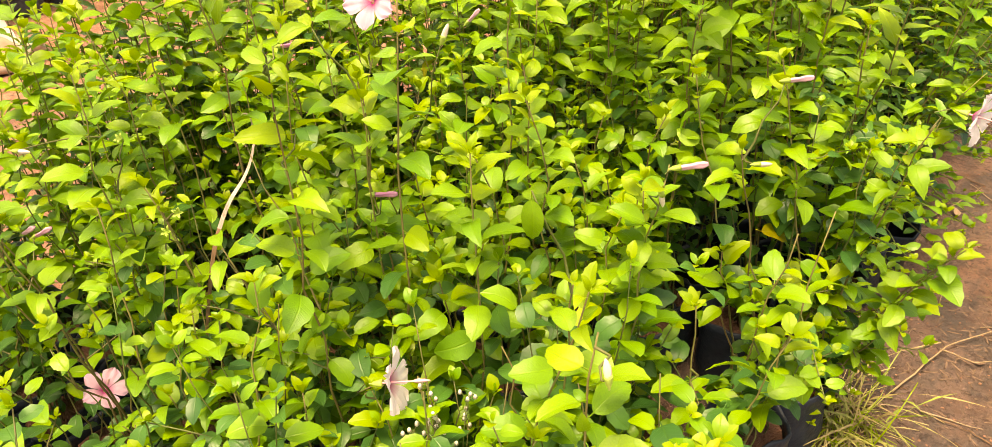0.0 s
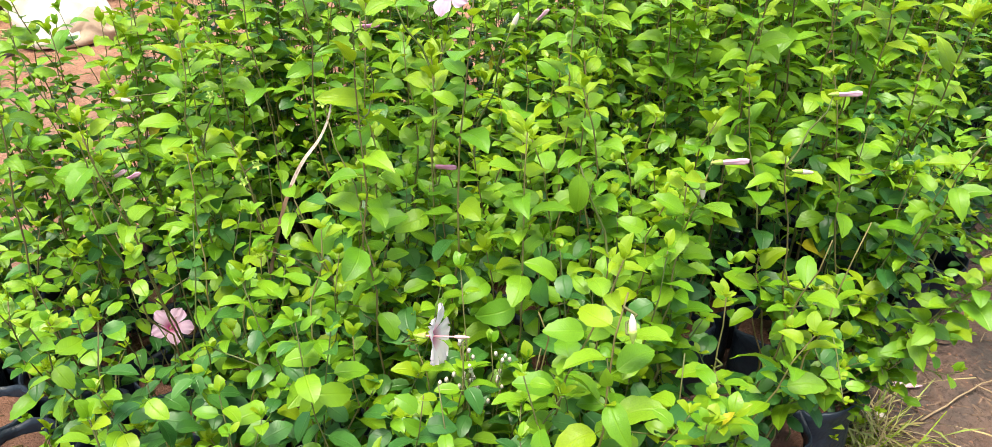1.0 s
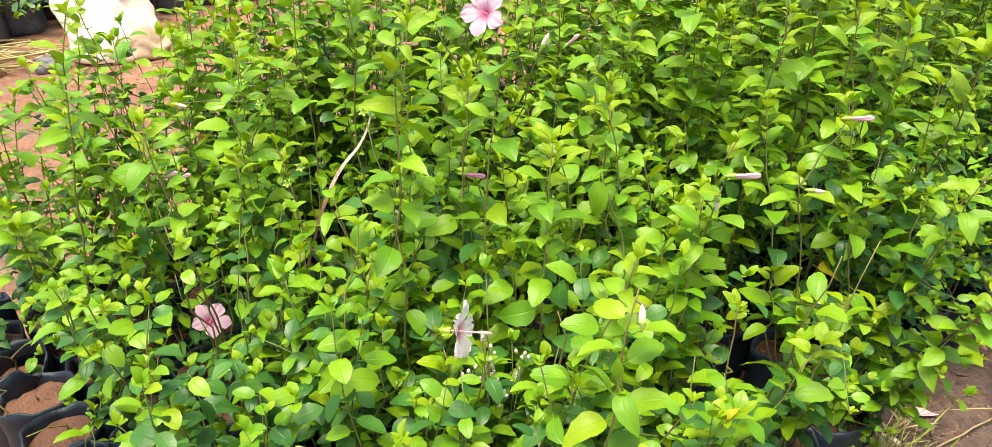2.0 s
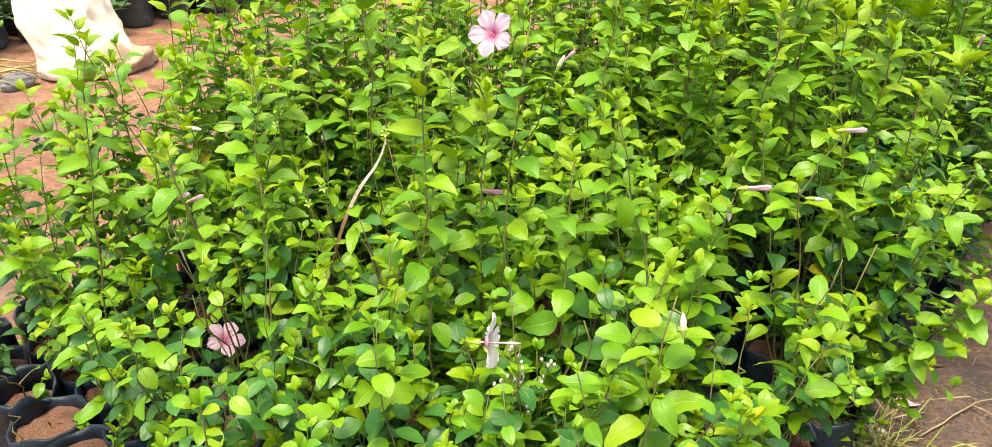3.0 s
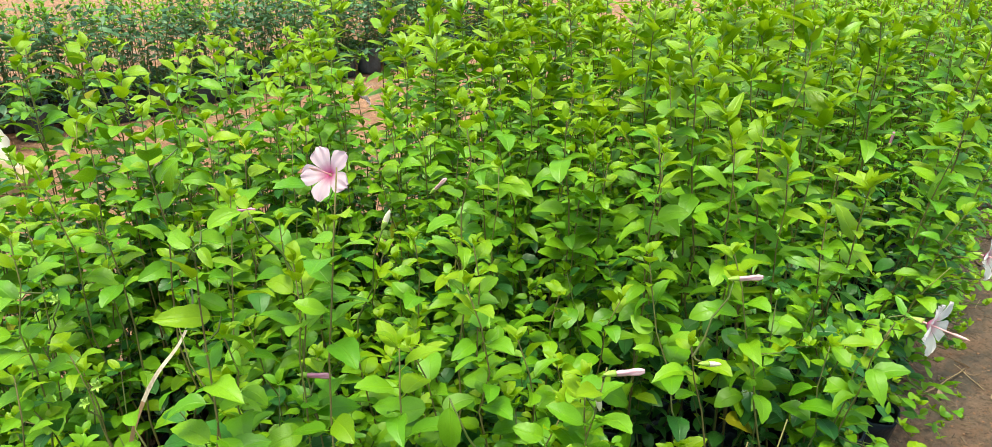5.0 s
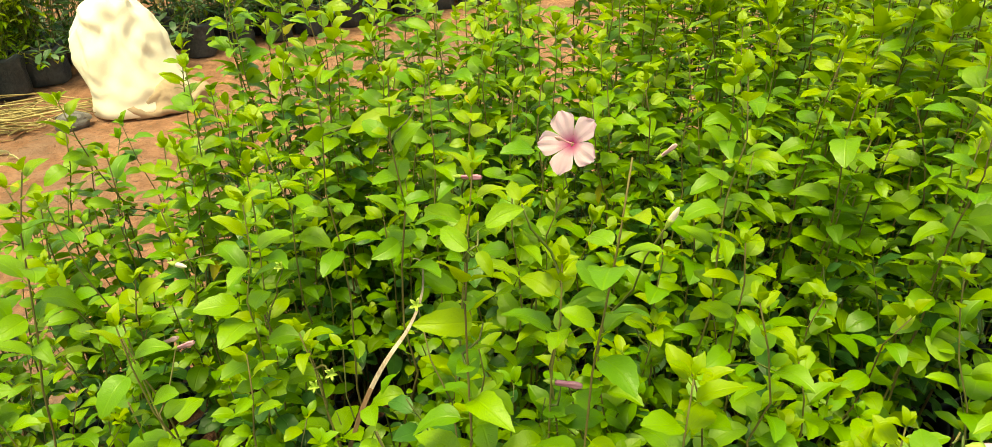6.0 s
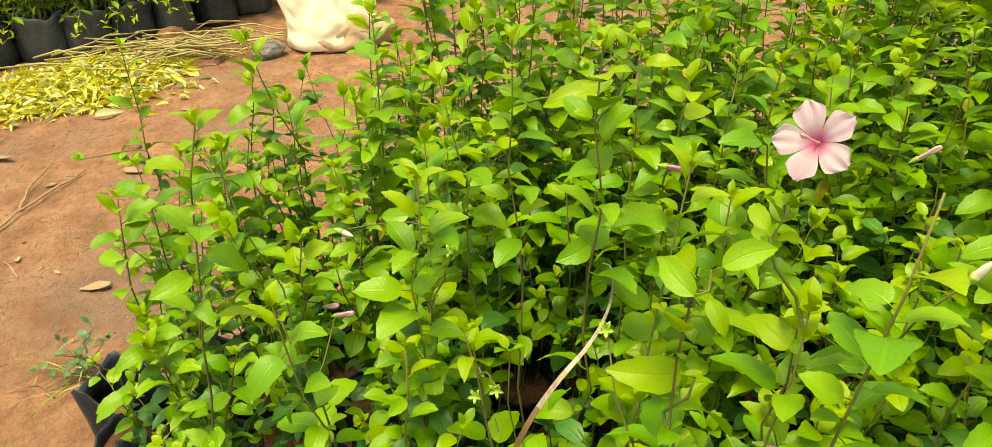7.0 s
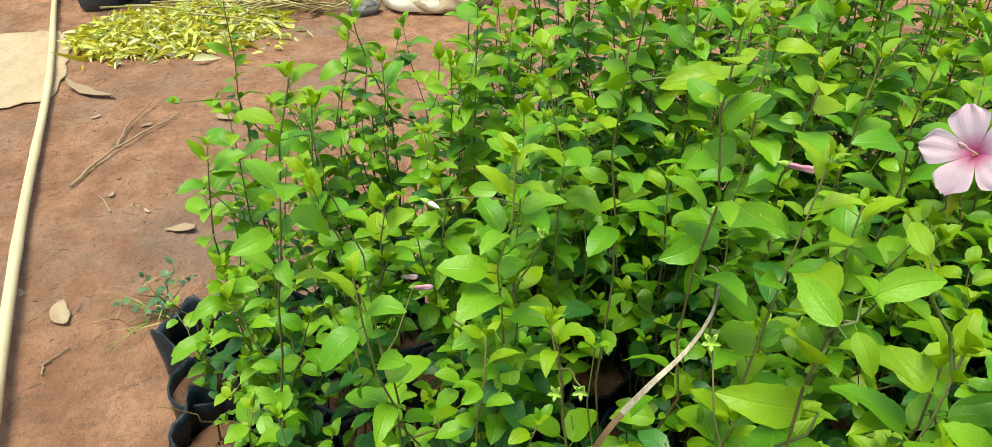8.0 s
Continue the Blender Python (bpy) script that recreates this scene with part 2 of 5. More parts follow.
def tube(points, radii, sides=6):
    """Quads of a round bar along points, with closed ends."""
    pts = np.asarray(points, float)
    n = len(pts)
    tang = np.gradient(pts, axis=0)
    tang /= np.linalg.norm(tang, axis=1)[:, None] + 1e-9
    ref = np.array([0.31, 0.17, 0.93]) if abs(tang[0] @ np.array([0.31, 0.17, 0.93])) < 0.9 else np.array([1.0, 0, 0])
    v, q = [], []
    for i in range(n):
        a = np.cross(tang[i], ref)
        a /= np.linalg.norm(a)
        b = np.cross(tang[i], a)
        for k in range(sides):
            w = 2 * math.pi * k / sides
            v.append(pts[i] + radii[i] * (math.cos(w) * a + math.sin(w) * b))
    for i in range(n - 1):
        for k in range(sides):
            k2 = (k + 1) % sides
            q.append((i * sides + k, i * sides + k2, (i + 1) * sides + k2, (i + 1) * sides + k))
    if sides % 2 == 0:
        for o in (0, (n - 1) * sides):
            for k in range(1, sides - 2, 2):
                q.append((o, o + k, o + k + 1, o + k + 2))
    return np.array(v), np.array(q)


def leaf_shape(seed, stations=10, width=0.34, teeth=0.05, droop=0.22, fold=0.30, petiole=0.15, base=0.56, tip=0.66, across=3):
    """Unit leaf along +y, face up: a short stalk, then a rounded ovate blade, toothed towards its tip, arched and gently cupped."""
    rng = np.random.default_rng(seed)
    v, uv, q = [], [], []
    bend, twist, wave = droop * rng.uniform(0.6, 1.4), rng.uniform(-0.3, 0.3), rng.uniform(0, 6.28)
    hook = rng.uniform(-0.07, 0.07)
    peak = (base / (base + tip)) ** base * (tip / (base + tip)) ** tip
    for i in range(stations):
        s = 0.5 - 0.5 * math.cos(math.pi * i / (stations - 1))
        w = width * s ** base * (1 - s) ** tip / peak
        tooth = teeth * (1 if i % 2 else -1) * (1 if 0.3 < s < 0.97 else 0.3)
        w = max(w * (1 + tooth), 0.006)
        y = petiole + s * (1 - petiole)
        z = 0.10 * math.sin(s * 2.2) - bend * s * s
        for k in range(across):
            u = 2 * k / (across - 1) - 1
            lift = w * fold * (0.35 + 0.65 * abs(u)) * abs(u) + 0.022 * math.sin(8 * s + wave + 2 * u) * abs(u) ** 1.5 * (w / width)
            v.append((u * w + hook * math.sin(s * 3.0) + twist * s * s * 0.12, y + 0.3 * tooth * abs(u), z + lift + u * w * twist * s * 0.5))
            uv.append((0.5 + 0.5 * u * w / width, s))
    for i in range(stations - 1):
        for k in range(across - 1):
            a = i * across + k
            q.append((a, a + 1, a + across + 1, a + across))
    if petiole > 0:
        o, r = len(v), 0.014
        for y, z in ((0, 0), (petiole + 0.02, 0.0)):
            for dx, dz in ((-r, -r * 0.6), (r, -r * 0.6), (0, r)):
                v.append((dx, y, z + dz - 0.004))
                uv.append((0.5, 0.02))
        for k in range(3):
            k2 = (k + 1) % 3
            q.append((o + k, o + k2, o + 3 + k2, o + 3 + k))
    return np.array(v), np.array(q), np.array(uv)


FINE = [leaf_shape(10 + i, 13, w, 0.034, d, f, 0.17, b, t, 5) for i, (w, d, f, b, t) in enumerate((
    (0.25, 0.16, 0.30, 0.52, 0.76), (0.28, 0.26, 0.20, 0.50, 0.70), (0.22, 0.10, 0.40, 0.56, 0.82), (0.30, 0.32, 0.16, 0.47, 0.66), (0.235, 0.36, 0.28, 0.54, 0.86), (0.26, 0.05, 0.24, 0.48, 0.74)))]
FULL = [leaf_shape(60 + i, 6, w, 0.02, d, f, 0.17, b, t) for i, (w, d, f, b, t) in enumerate((
    (0.27, 0.14, 0.22, 0.50, 0.68), (0.31, 0.24, 0.14, 0.48, 0.60), (0.25, 0.08, 0.32, 0.52, 0.76), (0.29, 0.30, 0.18, 0.48, 0.64)))]
MID = [leaf_shape(20 + i, 4, w, 0.0, d, f, 0.0, 0.5, 0.86) for i, (w, d, f) in enumerate(((0.235, 0.16, 0.24), (0.265, 0.26, 0.16), (0.21, 0.08, 0.3)))]
DISTANT = [leaf_shape(35 + i, 3, w, 0.0, d, f, 0.0) for i, (w, d, f) in enumerate(((0.2, 0.16, 0.28), (0.24, 0.24, 0.2)))]
FAR = [leaf_shape(30 + i, 4, w, 0.0, d, f, 0.0) for i, (w, d, f) in enumerate(((0.2, 0.16, 0.28), (0.24, 0.24, 0.2)))]
NARROW = [leaf_shape(40 + i, 5, w, 0.0, d, 0.35, 0.04, 0.6, 0.85) for i, (w, d) in enumerate(((0.13, 0.3), (0.15, 0.45)))]
CURLED = [leaf_shape(45 + i, 7, w, 0.04, d, f, 0.1, 0.6, 0.8) for i, (w, d, f) in enumerate(((0.16, 0.8, 0.9), (0.2, 0.6, 1.1), (0.12, 1.0, 0.7)))]
BLADE = [leaf_shape(50 + i, 7, 0.011, 0.0, d, 0.5, 0.0, 0.3, 0.9) for i, d in enumerate((0.5, 0.9))]
FINE_MESH = [[mesh_of("leaf", v, q, [m], uv) for v, q, uv in FINE] for m in LEAF]
YELLOW_MESH = [mesh_of("leaf", v, q, [LEAF_YELLOW], uv) for v, q, uv in FINE]


def leaf_turn(az, elev, roll):
    """Turn of a leaf that points to azimuth az, raised by elev, rolled about its own length (radians)."""
    return Euler((0, 0, az - math.pi / 2)).to_matrix() @ Euler((elev, 0, 0)).to_matrix() @ Euler((0, roll, 0)).to_matrix()


def foliage(name, nodes, shapes, mats):
    """One mesh of many leaves. nodes: (place, turn, length, tone)."""
    vs, qs, us, ws, o = [], [], [], [], 0
    for i, (c, turn, size, tone) in enumerate(nodes):
        v, q, uv = shapes[i % len(shapes)]
        vs.append(v @ (np.array(turn).T * size) + np.asarray(c))
        qs.append(q + o)
        us.append(uv)
        ws.append(np.full(len(q), min(tone, len(mats) - 1)))
        o += len(v)
    return mesh_of(name, np.concatenate(vs), np.concatenate(qs), mats, np.concatenate(us), np.concatenate(ws))


def stem_line(base, tip, rng, n=9, sway=0.035):
    """A shoot that rises from its base and leans over to its tip."""
    b, t = np.asarray(base, float), np.asarray(tip, float)
    h = t[2] - b[2]
    c = b + (t - b) * np.array([0.35, 0.35, 0.55]) + np.array([*rng.normal(0, sway, 2), 0.0])
    s = np.linspace(0, 1, n)[:, None]
    p = (1 - s) ** 2 * b + 2 * s * (1 - s) * c + s * s * t
    p[1:-1, :2] += rng.normal(0, 0.006, (n - 2, 2))
    return p


def along(p, s):
    f = s * (len(p) - 1)
    i = min(int(f), len(p) - 2)
    return p[i] + (f - i) * (p[i + 1] - p[i])


def shoot_leaves(p, rng, spacing=0.032, size=0.07, low=0.12, bare=0.3, tipped=True, age=0.0, rosette=0):
    """Leaves in a spiral along a shoot: older and drooping below, young and bright at the tip; a higher age also
    darkens for inner shade.
    """
    nodes = []
    length = np.linalg.norm(np.diff(p, axis=0), axis=1).sum()
    n = max(4, int(length * (1 - low) / spacing))
    az = rng.uniform(0, 6.28)
    for i in range(n):
        s = low + (1 - low) * ((i + rng.uniform(0, 0.6)) / n) ** 0.9
        az += 2.4 + rng.normal(0, 0.35)
        if s < 0.6 and rng.random() < bare:
            continue
        k = size * float(np.interp(s, (0.0, 0.3, 0.7, 0.9, 1.0), (0.62, 0.82, 1.02, 0.98, 0.62))) * rng.uniform(0.7, 1.18)
        elev = float(np.interp(s, (0.0, 0.4, 0.8, 0.94, 1.0), (-0.28, -0.06, 0.16, 0.4, 0.8))) - (0.35 if age > 0.3 else 0.0) + rng.normal(0, 0.26)
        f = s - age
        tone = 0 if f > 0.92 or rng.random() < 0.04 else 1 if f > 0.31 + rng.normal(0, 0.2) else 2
        nodes.append((along(p, min(s, 0.995)), leaf_turn(az, elev, rng.normal(0, 0.32)), k, tone))
    if tipped:
        for i in range(4):
            az += 2.4
            nodes.append((p[-1], leaf_turn(az, rng.uniform(0.45, 1.35), rng.normal(0, 0.2)), size * rng.uniform(0.26, 0.58), 0 if age < 0.3 or rng.random() < 0.35 else 1))
    for i in range(rosette):
        az += 2.4
        nodes.append((along(p, rng.uniform(0.93, 0.995)), leaf_turn(az, rng.uniform(0.25, 1.1), rng.normal(0, 0.3)), size * rng.uniform(0.75, 1.15), 0 if rng.random() < 0.85 else 1))
    return nodes


def twig_leaves(p, rng, size):
    """A side twig from a shoot, with small round leaves: its line and leaves."""
    s = rng.uniform(0.2, 0.7)
    a = along(p, s)
    az, reach = rng.uniform(0, 6.28), rng.uniform(0.07, 0.16)
    tip = a + np.array([math.cos(az) * reach, math.sin(az) * reach, rng.uniform(0.02, 0.12)])
    line = stem_line(a, tip, rng, 5, 0.008)
    return line, shoot_leaves(line, rng, 0.026, size * 0.62, 0.15, 0.1)


# ---- ground: one sheet to the horizon, fine where it is walked past ----
def ground_lines(lo, hi, step, far):
    inner = np.arange(lo, hi + step / 2, step)
    outer = np.array([0.3, 0.9, 2.0, 4.5, 10.0, 24.0, 60.0, 150.0, 400.0, far])
    return np.concatenate((lo - outer[::-1], inner, hi + outer))


def ground_height(x, y):
    if -8 < x < 3 and -4 < y < 16:
        return 0.012 * noise.noise((x * 1.3, y * 1.3, 0.2)) + 0.010 * noise.noise((x * 4, y * 4, 3.1)) + 0.005 * noise.noise((x * 9.3, y * 8.1, 7.7)) + 0.003 * noise.noise((x * 17, y * 15, 1.3)) - 0.004
    return -0.004


gx, gy = ground_lines(-5.6, 0.7, 0.036, 1500.0), np.concatenate((ground_lines(-1.2, 6.6, 0.036, 1500.0)[:-10], np.arange(6.68, 14.0, 0.08), (14.5, 16.0, 20.0, 30.0, 60.0, 150.0, 400.0, 1500.0)))
gv = []
for yy in gy:
    for xx in gx:
        gv.append((xx, yy, ground_height(xx, yy)))
nx = len(gx)
ii = np.arange((len(gy) - 1) * (nx - 1))
ia = (ii // (nx - 1)) * nx + ii % (nx - 1)
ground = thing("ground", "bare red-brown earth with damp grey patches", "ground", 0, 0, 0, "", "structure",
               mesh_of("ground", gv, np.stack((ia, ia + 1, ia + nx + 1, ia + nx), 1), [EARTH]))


# ---- grow bags ----
def bag_mesh(seed, radius, height, sides=18, crease=1.0, mat=BAG):
    """Soft black polythene bag: creased wall, rolled rim, turned in to the soil."""
    rng = np.random.default_rng(seed)
    prof = [(0.93, 0.0), (1.0, 0.06), (1.02, 0.3), (0.98, 0.62), (1.0, 0.9), (1.03, 1.0), (0.97, 1.015), (0.93, 0.94), (0.92, 0.78)]
    v, q = [], []
    ph = rng.uniform(0, 6.28, 4)
    for j, (r, z) in enumerate(prof):
        for k in range(sides):
            w = 2 * math.pi * k / sides
            c = 1 + crease * (0.05 * math.sin(2 * w + ph[0]) + 0.03 * math.sin(5 * w + ph[1] + 3 * z) + rng.normal(0, 0.012))
            dz = crease * (0.04 * math.sin(3 * w + ph[2]) * z + 0.02 * math.sin(7 * w + ph[3]) * z)
            v.append((radius * r * c * math.cos(w), radius * r * c * math.sin(w), height * (z + dz)))
    for j in range(len(prof) - 1):
        for k in range(sides):
            k2 = (k + 1) % sides
            q.append((j * sides + k, j * sides + k2, (j + 1) * sides + k2, (j + 1) * sides + k))
    return mesh_of("grow_bag", v, q, [mat])


def soil_mesh(seed, radius, height):
    """The earth that fills a bag, lumpy on top."""
    rng = np.random.default_rng(seed)
    v, q, sides = [], [], 14
    for r in (0.93, 0.62, 0.3, 0.04):
        for k in range(sides):
            w = 2 * math.pi * k / sides
            v.append((radius * r * math.cos(w), radius * r * math.sin(w), height * (0.84 + 0.08 * (1 - r)) + rng.normal(0, 0.004)))
    for j in range(3):
        for k in range(sides):
            k2 = (k + 1) % sides
            q.append((j * sides + k, j * sides + k2, (j + 1) * sides + k2, (j + 1) * sides + k))
    return mesh_of("soil", v, q, [SOIL])


BAG_R, BAG_H = 0.081, 0.2
BAGS = [bag_mesh(60 + i, BAG_R, BAG_H) for i in range(4)]
SOILS = [soil_mesh(70 + i, BAG_R, BAG_H) for i in range(4)]
SLUMPED_BAGS, SLUMPED_SOILS = [bag_mesh(67, 0.088, 0.225, 30, 2.6)], [soil_mesh(77, 0.08, 0.17)]
WIDE_BAGS = [bag_mesh(80 + i, 0.132, 0.26, 26, 1.5, BAG_SKYLIT) for i in range(3)]
WIDE_SOILS = [soil_mesh(84 + i, 0.132, 0.25) for i in range(3)]
SIDE_BAGS = [bag_mesh(90 + i, 0.138, 0.27, 28, 1.15) for i in range(3)]
SIDE_SOILS = [soil_mesh(94 + i, 0.138, 0.27) for i in range(3)]


def add_bag(plant, i, bags=BAGS, soils=SOILS, turn=0.0):
    b = part("grow_bag", bags[i % len(bags)], plant, "black polythene grow bag", pose(0, 0, 0, 0, 0, turn))
    part("soil", soils[i % len(soils)], b, "dark red potting soil")


def stem_mesh(line, r0=0.0042, r1=0.0016, mats=(STEM,), sides=6):
    v, q = tube(line, np.linspace(r0, r1, len(line)), sides)
    return mesh_of("stem", v, q, list(mats))


# ---- the side bed across the path: seedlings in black bags ----
def seedling(name, label, seed, bags, soils, height, stems, shapes, mats, leaf, spread, spacing, tipped=True, hang=0):
    """A seedling in a bag, with one foliage part and its stems; built at the origin."""
    rng = np.random.default_rng(seed)
    plant = thing(name, label, "potted plant", 0, 0)
    add_bag(plant, seed, bags, soils)
    top = 0.85 * max(v.co.z for v in bags[0].vertices)
    nodes, vs, qs = [], [], []
    for i in range(stems + hang):
        a, r = rng.uniform(0, 6.28), rng.uniform(0.2, 1.0) * spread
        b = (0.35 * r * math.cos(a), 0.35 * r * math.sin(a), top - 0.02)
        tip = (r * math.cos(a), r * math.sin(a), top + height * rng.uniform(0.7, 1.1))
        if i >= stems:
            b, tip = (0.1 * math.cos(a), 0.1 * math.sin(a), top + 0.09), (1.35 * spread * math.cos(a), 1.35 * spread * math.sin(a), top * rng.uniform(0.45, 1.15))
        line = stem_line(b, tip, rng, 7, 0.01)
        v, q = tube(line, np.linspace(0.0035, 0.0014, len(line)), 4)
        vs.append(v)
        qs.append(q + 28 * i)
        nodes += shoot_leaves(line, rng, spacing, leaf, 0.1, 0.05, tipped)
    tagged(part("stem", mesh_of("stem", np.concatenate(vs), np.concatenate(qs), [STEM_GREEN]), plant), kind="stuff")
    tagged(part("foliage", foliage("foliage", nodes, shapes, mats), plant), kind="stuff")
    return plant


def scatter_plants(kinds, spots, rng, group):
    """Copies of the kinds at the spots; the patterns themselves take the first spots."""
    for i, (x, y) in enumerate(spots):
        m = pose(x, y, 0, 0, 0, rng.uniform(0, 360))
        if i < len(kinds):
            kinds[i].matrix_basis = m
            tagged(kinds[i], group=group)
        else:
            copy_thing(kinds[int(rng.integers(len(kinds)))], m)


rng = np.random.default_rng(5)
blue = [seedling("seedling", "small blue-green narrow-leaved seedling in a black bag", 100 + i, SIDE_BAGS, SIDE_SOILS, 0.2, 9, NARROW, [LEAF_BLUE], 0.10, 0.17, 0.03) for i in range(4)]
scatter_plants(blue, [(0.525 + 0.272 * c + rng.normal(0, 0.01), 1.44 + 0.272 * r + rng.normal(0, 0.012)) for r in range(22) for c in range(2)], rng, "seedlings beside the path")
lime = [seedling("young_shrub", "bushy yellow-green young shrub in a black bag", 110 + i, SIDE_BAGS, SIDE_SOILS, 0.36, 9, MID, [LEAF[0], LEAF[1]], 0.065, 0.17, 0.03) for i in range(3)]
scatter_plants(lime, [(0.525 + 0.272 * c + rng.normal(0, 0.01), 7.42 + 0.272 * r) for r in range(23) for c in range(2)], rng, "young shrubs beside the path")

# ---- the bed beyond the open ground: wide bags with straw-like seedlings and dark shrubs ----
reed = [seedling("seedling", "thin pale-green seedlings crowded in a black bag with painted grey sky sheen", 120 + i, WIDE_BAGS, WIDE_SOILS, 0.48, 28, FAR + NARROW, [LEAF_WILTED, LEAF[0], LEAF[1]], 0.09, 0.18, 0.055, True, 6) for i in range(3)]
setback = (0.0, 0.0, 0.0, 0.05, 0.12, 0.24, 0.42)
scatter_plants(reed, [(-5.54 - setback[r] - 0.27 * c + rng.normal(0, 0.02), -0.30 + 0.27 * r + rng.normal(0, 0.015)) for r in range(7) for c in range(4)], rng, "seedlings beyond the open ground")
dark = [seedling("shrub", "leafy green shrub in a black bag with painted grey sky sheen", 130 + i, WIDE_BAGS, WIDE_SOILS, 0.68, 13, FAR, [LEAF[1], LEAF_BLUE, LEAF_DARK], 0.105, 0.30, 0.054, True, 12) for i in range(4)]
scatter_plants(dark, [(-6.0 - 0.36 * c + rng.normal(0, 0.03), 1.35 + 0.35 * r + rng.normal(0, 0.03)) for r in range(24) for c in range(2)], rng, "shrubs beyond the open ground")


def plant_mass(name, label, spots, seed, height, stems, shapes, mats, leaf, spacing, spread):
    """A far stretch of a bed, too many plants to count."""
    rng = np.random.default_rng(seed)
    nodes, vs, qs, o = [], [], [], 0
    for x, y in spots:
        for i in range(stems):
            a, r = rng.uniform(0, 6.28), rng.uniform(0, spread)
            line = stem_line((x, y, 0.0), (x + r * math.cos(a), y + r * math.sin(a), height * rng.uniform(0.8, 1.1)), rng, 4, 0.02)
            nodes += shoot_leaves(line, rng, spacing, leaf, 0.35, 0.3)
            v, q = tube(line, (0.004, 0.003, 0.003, 0.002), 4)
            vs.append(v)
            qs.append(q + o)
            o += len(v)
    ob = thing(name, label, "plants", 0, 0, 0, "", "stuff", foliage("foliage", nodes, shapes, mats))
    part("stem", mesh_of("stem", np.concatenate(vs), np.concatenate(qs), [STEM]), ob)


vs, qs, o = [], [], 0
for k in range(66):
    me = SIDE_BAGS[k % len(SIDE_BAGS)]
    v = np.empty(3 * len(me.vertices), np.float32)
    me.vertices.foreach_get("co", v)
    q = np.empty(4 * len(me.polygons), np.int32)
    me.loops.foreach_get("vertex_index", q)
    vs.append(v.reshape(-1, 3) + (0.525 + 0.01 * math.sin(5 * k), 13.68 + 0.272 * k, 0))
    qs.append(q.reshape(-1, 4) + o)
    o += len(me.vertices)
thing("far_grow_bags", "row of black grow bags along the path", "grow bags", 0, 0, 0, "", "stuff", mesh_of("far_grow_bags", np.concatenate(vs), np.concatenate(qs), [BAG]))
rng = np.random.default_rng(6)
plant_mass("far_shrubs", "dense green shrubs at the back of the nursery",
           [(-7.1 - 0.36 * c + rng.normal(0, 0.05), -1.2 + 0.38 * r + rng.normal(0, 0.05)) for r in range(36) for c in range(5)], 140, 0.75, 4, DISTANT, [LEAF[0], LEAF[1], LEAF[2]], 0.095, 0.045, 0.2)
plant_mass("far_seedlings", "rows of young green plants across the path",
           [(1.02 + 0.23 * c, 1.5 + 0.24 * r) for r in range(84) for c in range(3)] + [(0.55, 13.7 + 0.25 * r) for r in range(72)], 141, 0.5, 3, DISTANT, [LEAF[0], LEAF[1]], 0.075, 0.045, 0.12)


# ---- things on the open ground ----
def bamboo_pole():
    """A pale peeled pole, slightly bowed, with faint joints."""
    a, b = np.array([-1.35, -0.36, 0.05]), np.array([-6.9, -0.645, 0.05])
    s = np.linspace(0, 1, 53)
    p = a + (b - a) * s[:, None]
    p[:, 1] += 0.025 * np.sin(s * 3.14) + 0.008 * np.sin(s * 13 + 1)
    p[:, 2] = 0.034 + 0.005 * np.sin(s * 9)
    r = 0.0185 - 0.004 * s
    r[6::7] += 0.0018
    v, q = tube(p - p[0], r, 12)
    thing("wooden_pole", "long pale peeled bamboo pole lying on the earth", "pole", *p[0], data=mesh_of("wooden_pole", v, q, [BAMBOO]))


def curved_stick(name, label, pts, r0, r1, mat, sides=6):
    """A stick through a few places, on the ground."""
    p = np.array(pts, float)
    rng = np.random.default_rng(int(abs(p[0, 0] * 1000)) + 7)
    n = 5 * (len(p) - 1) + 1
    f = np.linspace(0, len(p) - 1, n)
    line = np.stack([np.interp(f, np.arange(len(p)), p[:, k]) for k in range(3)], 1)
    line[1:-1] += rng.normal(0, r0 * 0.5, (n - 2, 3))
    line[:, 2] = np.maximum(line[:, 2], r1) + [ground_height(u, w) for u, w in line[:, :2]]
    o = line[0].copy()
    v, q = tube(line - o, np.linspace(r0, r1, n), sides)
    return thing(name, label, "stick", *o, data=mesh_of(name, v, q, [mat]))


